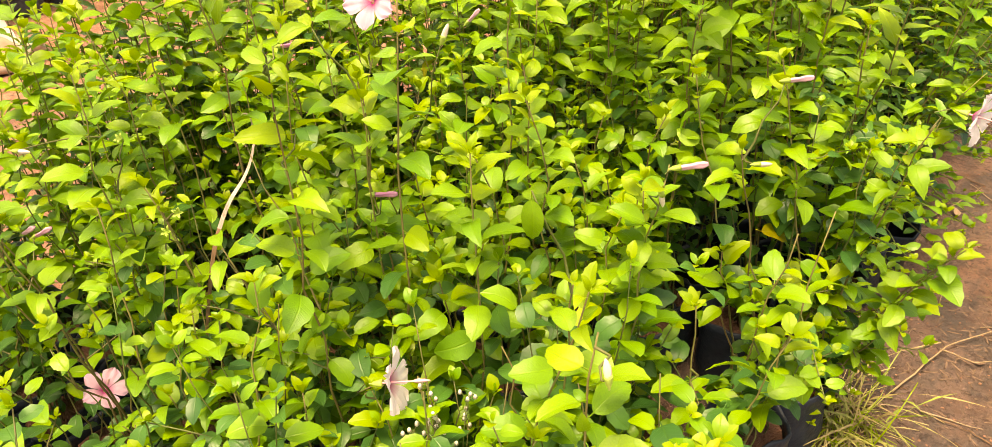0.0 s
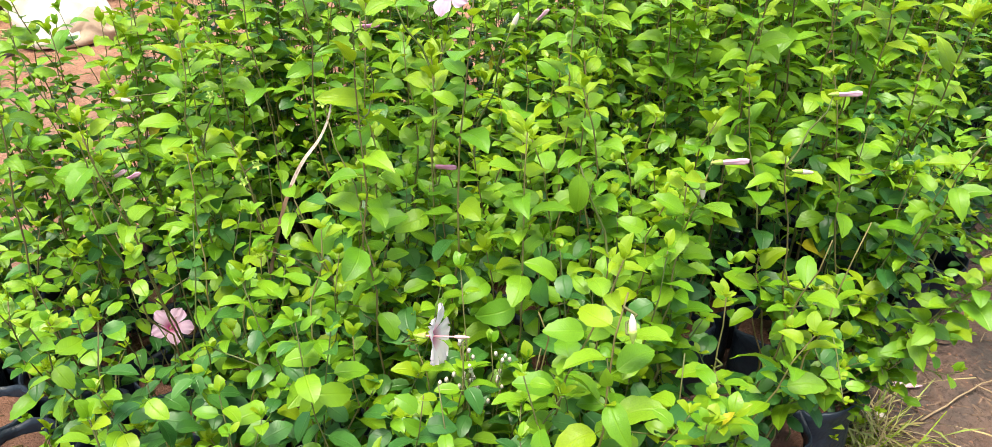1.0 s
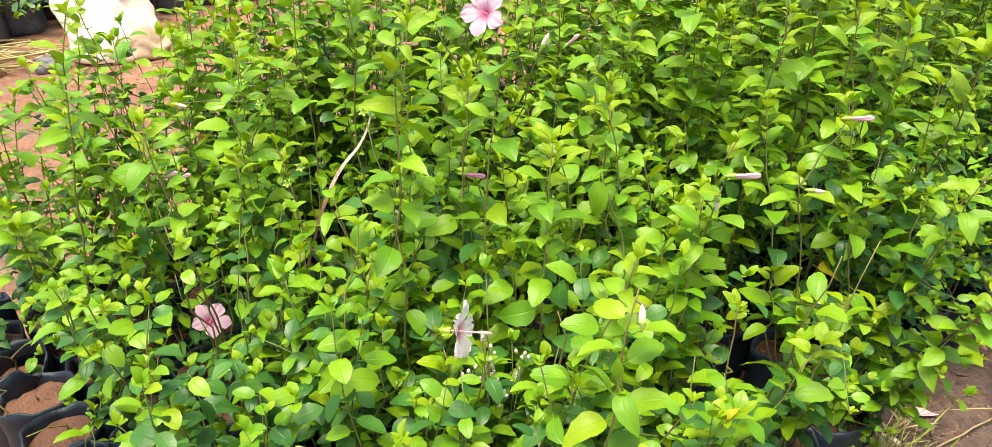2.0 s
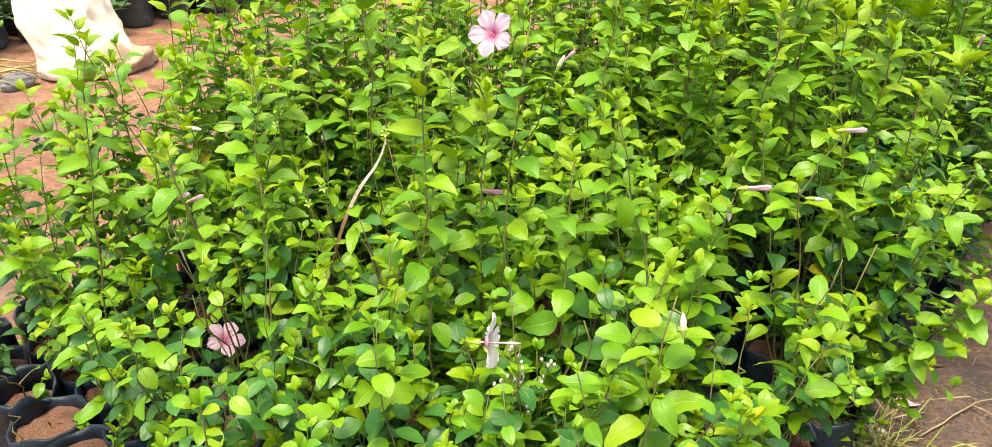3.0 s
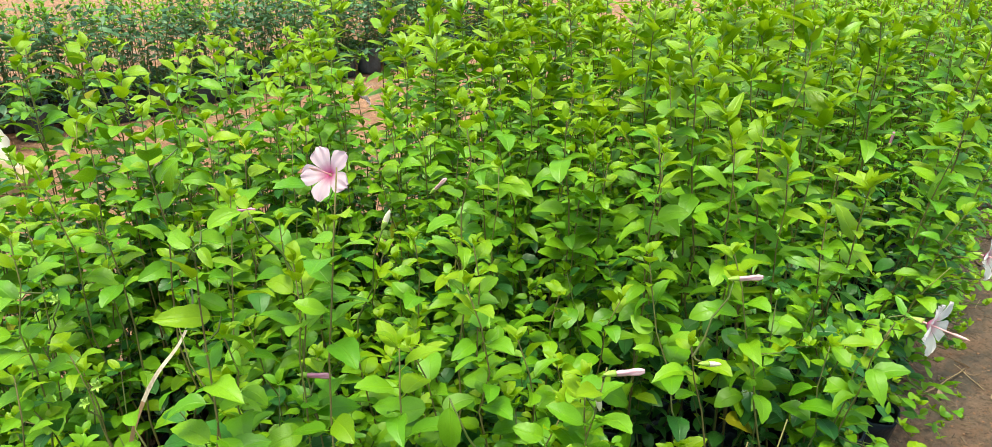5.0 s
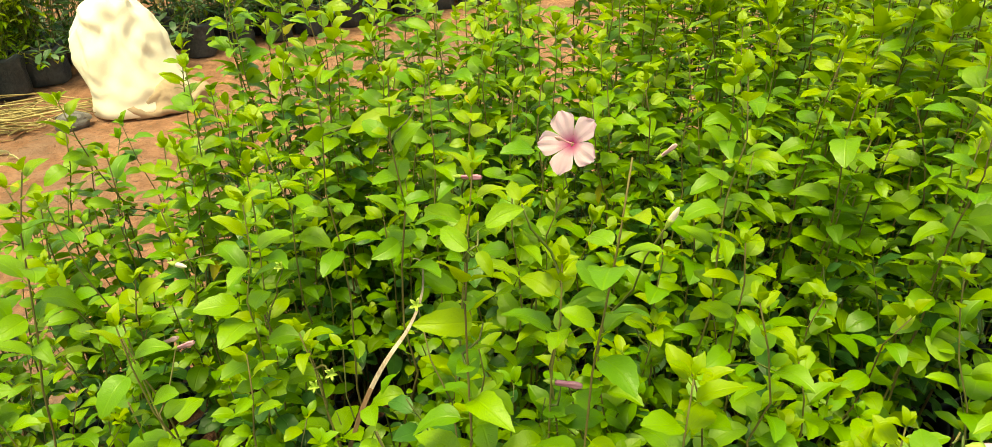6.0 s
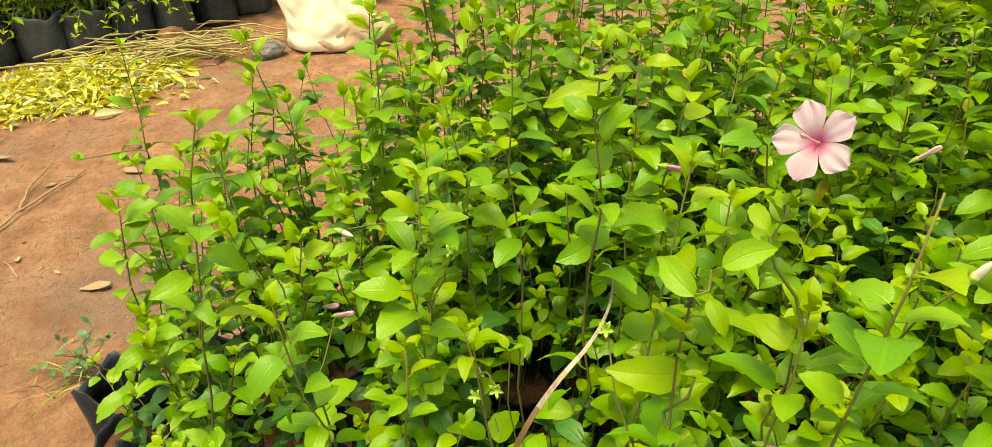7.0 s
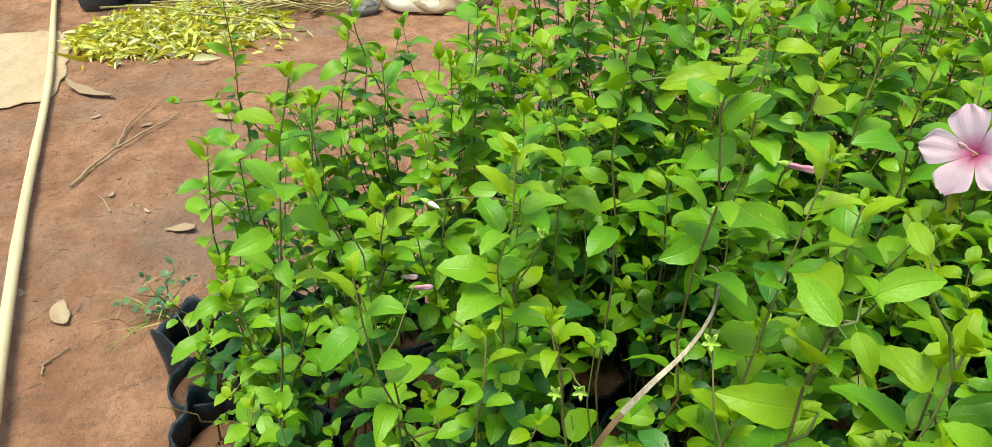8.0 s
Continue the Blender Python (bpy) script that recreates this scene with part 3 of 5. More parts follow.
def flat_scrap(name, label, category, x, y, size, mat, seed, thick=0.003, lift=0.012, aspect=0.7, turn=0.0, curl=0.25):
    """A curled dry leaf or petal with thickness, pointed at its ends, resting on the ground."""
    rng = np.random.default_rng(seed)
    rings, sides = 5, 20
    edge = 1 + 0.08 * np.sin(np.arange(sides) * 2.1 + rng.uniform(0, 6)) + rng.normal(0, 0.05, sides)
    bow, twist = rng.normal(0, 0.25), rng.normal(0, 0.5)
    v, q = [], []
    for top in (1, 0):
        for j in range(rings):
            f = (j + 0.02) / (rings - 1)
            for k in range(sides):
                w = 2 * math.pi * k / sides
                u = f * edge[k] * math.cos(w)
                px, py = size * u, size * aspect * f * edge[k] * math.sin(w) * (1 - 0.6 * abs(math.cos(w)) ** 3) + size * bow * u * u
                z = curl * size * (abs(py / size) ** 1.5 + 0.3 * u * u + twist * u * py / size + 0.10 * noise.noise((5 * u, 5 * py / size, seed))) + (thick if top else 0)
                v.append((px, py, z + 0.1 * size * curl))
    o = rings * sides
    for base, flip in ((0, False), (o, True)):
        for j in range(rings - 1):
            for k in range(sides):
                k2 = (k + 1) % sides
                f = (base + j * sides + k, base + (j + 1) * sides + k, base + (j + 1) * sides + k2, base + j * sides + k2)
                q.append(f[::-1] if flip else f)
    last = (rings - 1) * sides
    for k in range(sides):
        k2 = (k + 1) % sides
        q.append((last + k, o + last + k, o + last + k2, last + k2))
    ob = thing(name, label, category, x, y, ground_height(x, y) + lift * 0.2, data=mesh_of(name, v, q, [mat]))
    ob.rotation_euler = (rng.normal(0, 0.06), rng.normal(0, 0.06), turn)
    return ob


def crumpled_sheet():
    """A wide pale sheet, creased and torn at its edge, lying close on the earth."""
    nx, ny, cx, cy = 60, 46, -4.57, -0.80
    rng = np.random.default_rng(3)
    fold = [(rng.uniform(0, 3.14), rng.uniform(-0.45, 0.45), rng.uniform(0.006, 0.014)) for _ in range(11)]
    v, q = [], []
    for top in (0.003, 0.0):
        for i in range(nx):
            for j in range(ny):
                a, b = 2 * i / (nx - 1) - 1, 2 * j / (ny - 1) - 1
                grow = (1 - 0.13 * (a * b) ** 2) * (1 + 0.05 * noise.noise((3 * a, 3 * b, 0.4)) + 0.035 * noise.noise((9 * a, 9 * b, 2.0)) * max(abs(a), abs(b)) ** 4)
                px, py = cx + 0.57 * a * grow, cy + 0.37 * b * grow
                z = ground_height(px, py) + 0.004 + 0.007 * abs(noise.noise((7 * px, 7 * py, 4.0)))
                for way, off, high in fold:
                    d = (px - cx) * math.cos(way) + (py - cy) * math.sin(way) - off
                    z += high * math.exp(-(d / 0.016) ** 2) * max(0.0, 0.5 + noise.noise((4 * px, 4 * py, 9 * off)))
                under_pole = abs(py - (-0.36 - 0.0513 * (-1.35 - px) + 0.025)) < 0.05
                v.append((px - cx, py - cy, (min(z, 0.010) if under_pole else z) + top))
    o = nx * ny
    for i in range(nx - 1):
        for j in range(ny - 1):
            a = i * ny + j
            q.append((a, a + ny, a + ny + 1, a + 1))
            q.append((o + a, o + a + 1, o + a + ny + 1, o + a + ny))
    rim = [i * ny for i in range(nx)] + [(nx - 1) * ny + j for j in range(1, ny)] + [i * ny + ny - 1 for i in range(nx - 2, -1, -1)] + list(range(ny - 2, 0, -1))
    for a, b in zip(rim, rim[1:] + rim[:1]):
        q.append((a, o + a, o + b, b))
    thing("sheet", "crumpled pale brown sheet lying under the pole", "sheet", cx, cy, 0, data=mesh_of("sheet", v, q, [SHEET]))


def lump(name, label, category, x, y, size, mat, seed, flat=0.6, sink=0.15):
    """A rounded broken stone or clod."""
    bm = bmesh.new()
    bmesh.ops.create_icosphere(bm, subdivisions=3, radius=1.0)
    for vert in bm.verts:
        c = vert.co
        k = 1 + 0.28 * noise.noise(c * 1.4 + Vector((seed, 0, 0))) + 0.10 * noise.noise(c * 4 + Vector((0, seed, 0)))
        vert.co = Vector((c.x * k * size, c.y * k * size * 0.8, c.z * k * size * flat))
    me = bpy.data.meshes.new(name)
    bm.to_mesh(me)
    bm.free()
    me.materials.append(mat)
    ob = thing(name, label, category, x, y, ground_height(x, y) + size * flat * (1 - sink) * 0.8, data=me)
    ob.rotation_euler = (0, 0, seed)
    return ob


def stuffed_sack():
    """A full cream cloth sack, standing, slumped to one side, gathered at its neck."""
    bm = bmesh.new()
    bmesh.ops.create_icosphere(bm, subdivisions=5, radius=1.0)
    for vert in bm.verts:
        c = vert.co.copy()
        t = (c.z + 1) / 2
        g = max(math.sqrt(c.x * c.x + c.y * c.y), 1e-4)
        at = (0.0, 0.25, 0.44, 0.63, 0.81, 0.93, 1.0)
        half = float(np.interp(t, at, (0.27, 0.275, 0.262, 0.245, 0.20, 0.13, 0.02)))
        x, y = c.x / g * half * 0.85 + float(np.interp(t, at, (0.1, 0.06, 0.02, 0.0, -0.02, -0.03, -0.03))), c.y / g * half + float(np.interp(t, at, (0.04, 0.02, 0.0, -0.01, 0.0, 0.01, 0.01)))
        if t < 0.02:
            x, y = 0.1 + (x - 0.1) * min(1.0, g * 4), 0.04 + (y - 0.04) * min(1.0, g * 4)
        z = 0.70 * t
        k = 0.045 * noise.noise(c * 1.5) + 0.022 * noise.noise(c * 3.5 + Vector((3, 1, 2))) + 0.008 * abs(noise.noise(c * 8.0))
        crease = 0.008 * math.sin(14 * c.y + 6 * c.z + 3 * noise.noise(c * 2)) * (0.4 + t)
        n = Vector((c.x, c.y, c.z * 0.4)).normalized()
        vert.co = Vector((x, y, z)) + n * (k + crease)
        vert.co.z = max(vert.co.z, 0.0)
    for f in bm.faces:
        f.smooth = True
    me = bpy.data.meshes.new("sack")
    bm.to_mesh(me)
    bm.free()
    me.materials.append(SACKING)
    sack = thing("sack", "bulging cream cloth sack slumped on red earth", "sack", -5.0, 1.58, 0)
    part("bulge", me, sack)
    # added fold at the foot; its brown colour paints the shade on cream cloth
    bm = bmesh.new()
    bmesh.ops.create_icosphere(bm, subdivisions=4, radius=1.0)
    for vert in bm.verts:
        c = vert.co.copy()
        k = 1 + 0.22 * noise.noise(c * 1.8) + 0.12 * noise.noise(c * 4.0)
        vert.co = Vector((0.16 + 0.22 * c.x * k, 0.14 + 0.28 * c.y * k, max(0.0, 0.04 + 0.14 * c.z * k + 0.02 * math.sin(7 * c.y + 4 * c.x))))
    for f in bm.faces:
        f.smooth = True
    hem = bpy.data.meshes.new("loose_hem")
    bm.to_mesh(hem)
    bm.free()
    hem.materials.append(SHEET)
    part("loose_hem", hem, sack, "crumpled hem, brown for the shade on the cloth")


def leaf_heap(name, label, x, y, rx, ry, count, seed, mats, shapes, size, high):
    """A low heap of cut leaves."""
    rng = np.random.default_rng(seed)
    nodes = []
    for i in range(count):
        a, r = rng.uniform(0, 6.28), math.sqrt(rng.random())
        p = np.array([rx * r * math.cos(a), ry * r * math.sin(a), 0.008 + high * (1 - r * r) * rng.random()])
        nodes.append((p, leaf_turn(rng.uniform(0, 6.28), rng.normal(0.15, 0.3), rng.normal(0, 0.9)), size * rng.uniform(0.4, 1.4) ** 1.4, int(rng.integers(len(mats)))))
    thing(name, label, "leaf litter", x, y, 0, "", "stuff", foliage(name, nodes, shapes, mats))


def straw_heap(x, y, seed):
    """Loose cut stalks lying the same way."""
    rng = np.random.default_rng(seed)
    vs, qs, o = [], [], 0
    for i in range(95):
        a = 1.35 + rng.normal(0, 0.45)
        n = rng.uniform(0.35, 0.75)
        c = np.array([rng.normal(0, 0.15), rng.normal(0, 0.3), 0.01 + 0.1 * rng.random()])
        d = np.array([math.cos(a), math.sin(a), rng.normal(0, 0.03)]) * n / 2
        v, q = tube(np.array([c - d, c - 0.3 * d + rng.normal(0, 0.05, 3) * (1, 1, 0.3), c + 0.4 * d + rng.normal(0, 0.06, 3) * (1, 1, 0.5), c + d]), (0.0065, 0.006, 0.005, 0.003), 4)
        v[:, 2] = np.maximum(v[:, 2], 0.002)
        vs.append(v)
        qs.append(q + o)
        o += len(v)
    thing("straw_heap", "loose dry yellow stalks heaped on the earth", "straw", x, y, 0, "", "stuff", mesh_of("straw_heap", np.concatenate(vs), np.concatenate(qs), [STRAW]))


def grass_tuft(x, y, seed, count, length, label, mats, lean=0.6):
    """A tuft of thin arching blades."""
    rng = np.random.default_rng(seed)
    nodes = []
    for i in range(count):
        p = np.array([rng.normal(0, 0.035), rng.normal(0, 0.06), 0.0])
        nodes.append((p, leaf_turn(rng.uniform(0, 6.28), rng.uniform(0.15, 1.3), rng.normal(0, 0.4)), length * rng.uniform(0.5, 1.2), int(rng.integers(len(mats)))))
    thing("grass_tuft", label, "grass", x, y, 0, "", "stuff", foliage("grass_tuft", nodes, BLADE, mats))


def leafy_weed(x, y, seed):
    """A low weed with a few thin stalks and small blue-green leaves."""
    rng = np.random.default_rng(seed)
    weed = thing("weed", "low weed with small blue-green leaves on the earth", "weed", x, y, ground_height(x, y))
    nodes = []
    for k in range(7):
        a, r = rng.uniform(0, 6.28), rng.uniform(0.04, 0.10)
        line = stem_line((0, 0, 0), (r * math.cos(a), r * math.sin(a), rng.uniform(0.06, 0.16)), rng, 6, 0.006)
        part("stalk", stem_mesh(line, 0.0016, 0.0008, (STEM_GREEN,)), weed)
        nodes += shoot_leaves(line, rng, 0.018, 0.038, 0.2, 0.2)
    tagged(part("foliage", foliage("foliage", nodes, FULL, [LEAF_BLUE]), weed), kind="stuff")


bamboo_pole()
stuffed_sack()
crumpled_sheet()
flat_scrap("dry_leaf", "long curled dry brown leaf on the earth", "leaf", -4.09, -0.29, 0.17, LEAF_DRY, 8, 0.002, 0.01, 0.16, 0.76, 0.5)
leaf_heap("leaf_heap", "heap of wilted yellow-green cut leaves on the earth", -4.87, 0.14, 0.42, 0.58, 3800, 21, [LEAF_WILTED, LEAF_WILTED, LEAF_PALE, LEAF_YELLOW, LEAF_YELLOW], NARROW + NARROW + CURLED, 0.055, 0.10)
leaf_heap("leaf_scatter", "scattered wilted pale leaves on the earth", -4.6, 0.2, 0.35, 0.62, 70, 22, [LEAF_WILTED, LEAF_PALE, LEAF_YELLOW], CURLED, 0.085, 0.012)
straw_heap(-5.15, 0.72, 23)
lump("stone", "grey broken stone beside the sack", "stone", -4.85, 1.18, 0.10, STONE, 2.0)
lump("clod", "lump of red earth beside the bags", "clod", -5.45, 0.72, 0.10, CLOD, 4.0)
curved_stick("dry_branch", "thin forked dry branch on the earth", [(-3.166, -0.308, 0.01), (-3.42, -0.166, 0.02), (-3.707, 0.089, 0.015)], 0.006, 0.003, STEM_DRY)
curved_stick("dry_branch", "thin dry branch on the earth", [(-3.45, -0.158, 0.015), (-3.6, -0.13, 0.02), (-3.854, -0.015, 0.03)], 0.005, 0.003, STEM_DRY)
curved_stick("twig", "short bent dry twig on the earth", [(-2.151, -0.302, 0.006), (-2.188, -0.302, 0.008), (-2.236, -0.241, 0.006)], 0.0035, 0.002, STEM_DRY)
curved_stick("twig", "short dry twig on the earth", [(-2.94, -0.165, 0.006), (-3.0, -0.18, 0.006), (-3.07, -0.207, 0.006)], 0.004, 0.002, STEM_DRY)
flat_scrap("dry_leaf", "curled dry brown leaf on the earth", "leaf", -2.39, -0.278, 0.062, LEAF_DRY, 5, 0.002, 0.01, 0.42, 0.2, 0.5)
flat_scrap("dry_leaf", "curled dry brown leaf on the earth", "leaf", -2.73, 0.069, 0.055, LEAF_DRY, 6, 0.002, 0.01, 0.4, 1.2, 0.5)
flat_scrap("dry_leaf", "pale dry leaf on the earth", "leaf", -3.6, 0.27, 0.05, LEAF_DRY, 7, 0.002, 0.01, 0.5, 0.7, 0.5)
grass_tuft(-2.24, 0.0, 31, 22, 0.15, "small tuft of thin dry stalks beside a bag", [STRAW, STRAW, LEAF[1]])
leafy_weed(-2.28, 0.0, 35)
grass_tuft(-0.03, 1.53, 32, 170, 0.16, "tuft of yellowing grass at the edge of the bed", [GRASS, GRASS, LEAF[0], STRAW])
grass_tuft(0.0, 1.62, 33, 30, 0.2, "thin dry grass stalks on the path", [STRAW, GRASS])
grass_tuft(0.38, 2.25, 34, 14, 0.16, "small grass tuft at the foot of the bags", [GRASS, LEAF[1]])
flat_scrap("fallen_petal", "white fallen petal on the earth", "petal", -0.045, 1.672, 0.028, PETAL_WHITE, 9, 0.002, 0.01, 0.6, 0.4, 0.3)
flat_scrap("fallen_flower", "withered pink fallen flower on the path", "flower", -0.023, 1.836, 0.04, PETAL_SPENT, 10, 0.003, 0.01, 0.4, 0.6, 0.6)
flat_scrap("fallen_leaf", "pale dry fallen leaf on the path", "leaf", 0.204, 2.813, 0.035, LEAF_DRY, 11, 0.002, 0.01, 0.6, 0.9, 0.7)
flat_scrap("fallen_petal", "white fallen petal on the path", "petal", 0.029, 5.712, 0.04, PETAL_WHITE, 12, 0.002, 0.01, 0.7, 0.9, 0.5)
curved_stick("twig", "forked dry twig on the path", [(0.05, 1.72, 0.01), (0.13, 1.95, 0.02), (0.24, 2.12, 0.015)], 0.0028, 0.0015, STEM_DRY)
curved_stick("twig", "dry twig on the path", [(0.12, 1.93, 0.02), (0.2, 1.92, 0.02), (0.27, 2.0, 0.01)], 0.0022, 0.0015, STEM_DRY)
curved_stick("twig", "dry twig at the edge of the bed", [(-0.04, 2.6, 0.01), (0.03, 2.75, 0.02), (0.09, 2.95, 0.015)], 0.003, 0.002, STEM_DRY)
rng = np.random.default_rng(41)
for i in range(76):
    x, y = (rng.uniform(-0.05, 0.4), rng.uniform(1.6, 6.5)) if i % 2 else (rng.uniform(-4.3, -2.3), rng.uniform(-0.9, 2.5))
    flat_scrap("dry_leaf", "small dry brown leaf on the earth", "leaf", x, y, rng.uniform(0.012, 0.034) if i % 2 else rng.uniform(0.010, 0.028), LITTER if i % 4 == 1 or i % 6 == 3 else LEAF_DRY, 50 + i, 0.0012, 0.01, rng.uniform(0.25, 0.5), rng.uniform(0, 6), 0.8)
for i in range(24):
    x, y = (rng.uniform(-0.05, 0.4), rng.uniform(1.6, 6.0)) if i % 6 == 1 else (rng.uniform(-4.3, -2.1), rng.uniform(-0.9, 2.5))
    lump("pebble", "small clod of red earth", "clod", x, y, rng.uniform(0.004, 0.011), CLOD, 10.0 + i)
for i in range(74):
    x, y, a, n = rng.uniform(-0.08, 0.42), 1.6 + 8.0 * rng.random() ** 1.5, rng.uniform(0, 6.28), rng.uniform(0.04, 0.16)
    curved_stick("twig", "thin dry twig on the path", [(x, y, 0.006), (x + n * math.cos(a), y + n * math.sin(a), 0.006)], 0.002, 0.001, STALK_BROWN if i % 3 else STEM_DRY, 4)


def crumbs(name, label, x0, x1, y0, y1, count, seed, scale=1.0, straws=0.1):
    """Crumbs of earth and scraps of straw, too many to count."""
    rng = np.random.default_rng(seed)
    unit = np.array([(-1, -1, -0.6), (1, -1, -0.6), (1, 1, -0.6), (-1, 1, -0.6), (-0.6, -0.7, 0.7), (0.7, -0.6, 0.6), (0.6, 0.7, 0.8), (-0.7, 0.6, 0.6)])
    quads = np.array([(0, 3, 2, 1), (4, 5, 6, 7), (0, 1, 5, 4), (1, 2, 6, 5), (2, 3, 7, 6), (3, 0, 4, 7)])
    vs, qs, ws = [], [], []
    for i in range(count):
        p = np.array([rng.uniform(x0, x1), rng.uniform(y0, y1), 0.0])
        straw = rng.random() < straws
        size = np.array([rng.uniform(0.004, 0.02), rng.uniform(0.001, 0.003), 0.0011]) if straw else 0.0016 * math.exp(rng.normal(0.1, 0.45)) * rng.uniform(0.7, 1.4, 3) * (1, 1, 0.6)
        size = size * scale
        a = rng.uniform(0, 6.28)
        v = unit * rng.uniform(0.8, 1.2, (8, 3)) * size
        v = v @ np.array([(math.cos(a), math.sin(a), 0), (-math.sin(a), math.cos(a), 0), (0, 0, 1)])
        vs.append(v + p + (0, 0, ground_height(p[0], p[1]) + size[2] * 0.4))
        qs.append(quads + 8 * i)
        ws.append(np.full(6, 1 if straw else 0))
    thing(name, label, "litter", 0, 0, 0, "", "stuff", mesh_of(name, np.concatenate(vs), np.concatenate(qs), [CRUMB, LITTER], None, np.concatenate(ws), True))


crumbs("path_crumbs", "crumbs of earth and straw on the path", -0.1, 0.44, 1.4, 13.0, 3600, 61, 1.0, 0.4)
crumbs("path_crumbs", "dark crumbs of earth and dry litter on the path", -0.12, 0.42, 1.3, 5.5, 2600, 65, 1.15, 0.75)
crumbs("path_crumbs", "crumbs of earth and straw on the path", -0.1, 0.44, 13.0, 34.0, 2600, 63, 2.0, 0.4)
crumbs("ground_crumbs", "crumbs of earth and straw on the open ground", -5.2, -2.0, -1.2, 3.2, 4200, 62, 1.25, 0.3)
crumbs("earth_clods", "small broken clods of red earth on the open ground", -5.4, -2.0, -1.2, 2.6, 2000, 64, 1.15, 0.0)


def dead_branch():
    """A dead leafstalk, flat, split along its length and bleached, bowed up among the plants and curled over at its tip."""
    p = np.array([(-1.03, 0.56, 0.0), (-1.0, 0.56, 0.3), (-0.965, 0.585, 0.52), (-0.923, 0.624, 0.70), (-0.919, 0.643, 0.739), (-0.912, 0.664, 0.777), (-0.913, 0.686, 0.796),
                  (-0.919, 0.718, 0.811), (-0.923, 0.742, 0.834), (-0.928, 0.761, 0.863), (-0.945, 0.775, 0.892), (-0.955, 0.775, 0.9), (-0.965, 0.772, 0.897)])
    f = np.linspace(0, 12, 49)
    line = np.stack([np.interp(f, np.arange(13), p[:, k]) for k in range(3)], 1)
    for _ in range(3):
        line[1:-1] = (line[:-2] + 2 * line[1:-1] + line[2:]) / 4
    o = line[0].copy()
    wide = np.interp(f, (0, 2, 3.5, 6, 8, 10, 12), (0.0026, 0.003, 0.0038, 0.0032, 0.0022, 0.0013, 0.0007))
    tang = np.gradient(line, axis=0)
    tang /= np.linalg.norm(tang, axis=1)[:, None]
    side = np.cross(tang, (0.55, -0.55, 0.62))
    side /= np.linalg.norm(side, axis=1)[:, None]
    face = np.cross(side, tang)
    # across: a shallow trough with two ribs, and the thickness under it
    section = ((-1.0, 0.25), (-0.62, 0.02), (-0.3, 0.16), (0.0, -0.06), (0.34, 0.14), (0.66, 0.0), (1.0, 0.3), (0.9, 0.02), (0.0, -0.4), (-0.9, 0.0))
    v = np.concatenate([line - o + (side * a + face * b) * wide[:, None] for a, b in section]).reshape(len(section), len(line), 3).transpose(1, 0, 2).reshape(-1, 3)
    m, q = len(section), []
    for i in range(len(line) - 1):
        for k in range(m):
            k2 = (k + 1) % m
            q.append((i * m + k, i * m + k2, (i + 1) * m + k2, (i + 1) * m + k))
    thing("dead_branch", "bleached split dead stalk bowed among the green plants", "branch", *o, data=mesh_of("dead_branch", v, q, [BLADE_DRY, STALK_BROWN], None, np.repeat(np.arange(len(line) - 1) < 17, m)))


dead_branch()


def white_weed(x, y, z, seed):
    """A wiry weed with tiny white buds at the ends of its forked stalks."""
    rng = np.random.default_rng(seed)
    weed = thing("weed", "wiry weed with tiny white buds among the plants", "weed", x, y, 0)
    foot = np.array([0.0, 0.0, 0.0])
    for k in range(9):
        a, h = rng.uniform(0, 6.28), z * rng.uniform(0.82, 1.05)
        tip = np.array([0.075 * math.cos(a) * rng.random() + 0.03, 0.075 * math.sin(a) * rng.random(), h])
        part("stalk", stem_mesh(stem_line(foot, tip, rng, 7, 0.01), 0.0014, 0.0007, (STEM_GREEN,)), weed)
        v = np.array([(-1, -1, -1), (1, -1, -1), (1, 1, -1), (-1, 1, -1), (-0.6, -0.6, 1.6), (0.6, -0.6, 1.6), (0.6, 0.6, 1.6), (-0.6, 0.6, 1.6)]) * 0.0026
        q = [(0, 3, 2, 1), (4, 5, 6, 7), (0, 1, 5, 4), (1, 2, 6, 5), (2, 3, 7, 6), (3, 0, 4, 7)]
        for n in range(4):
            d = tip + rng.normal(0, 0.012, 3)
            part("stalk", stem_mesh(stem_line(tip - (0, 0, 0.02), d, rng, 3, 0.002), 0.0008, 0.0005, (STEM_GREEN,)), weed)
            part("bud", mesh_of("bud", v, q, [PETAL_WHITE]), weed, "tiny white bud", Matrix.Translation(d))


white_weed(-0.47, 0.64, 0.63, 71)


# ---- the main bed: hibiscus plants in black bags ----
PITCH = 0.16
COLS, ROWS_NEAR, ROWS_MID, ROWS_FAR = 12, 10, 23, 135
GAPS = {(1, 7), (1, 8)}
EDGE_X, FRONT_Y = -0.165, 0.135


def bag_spot(c, r):
    k = np.random.default_rng(9000 + 31 * r + c)
    return EDGE_X - PITCH * c + k.normal(0, 0.014), FRONT_Y + PITCH * r + k.normal(0, 0.014)


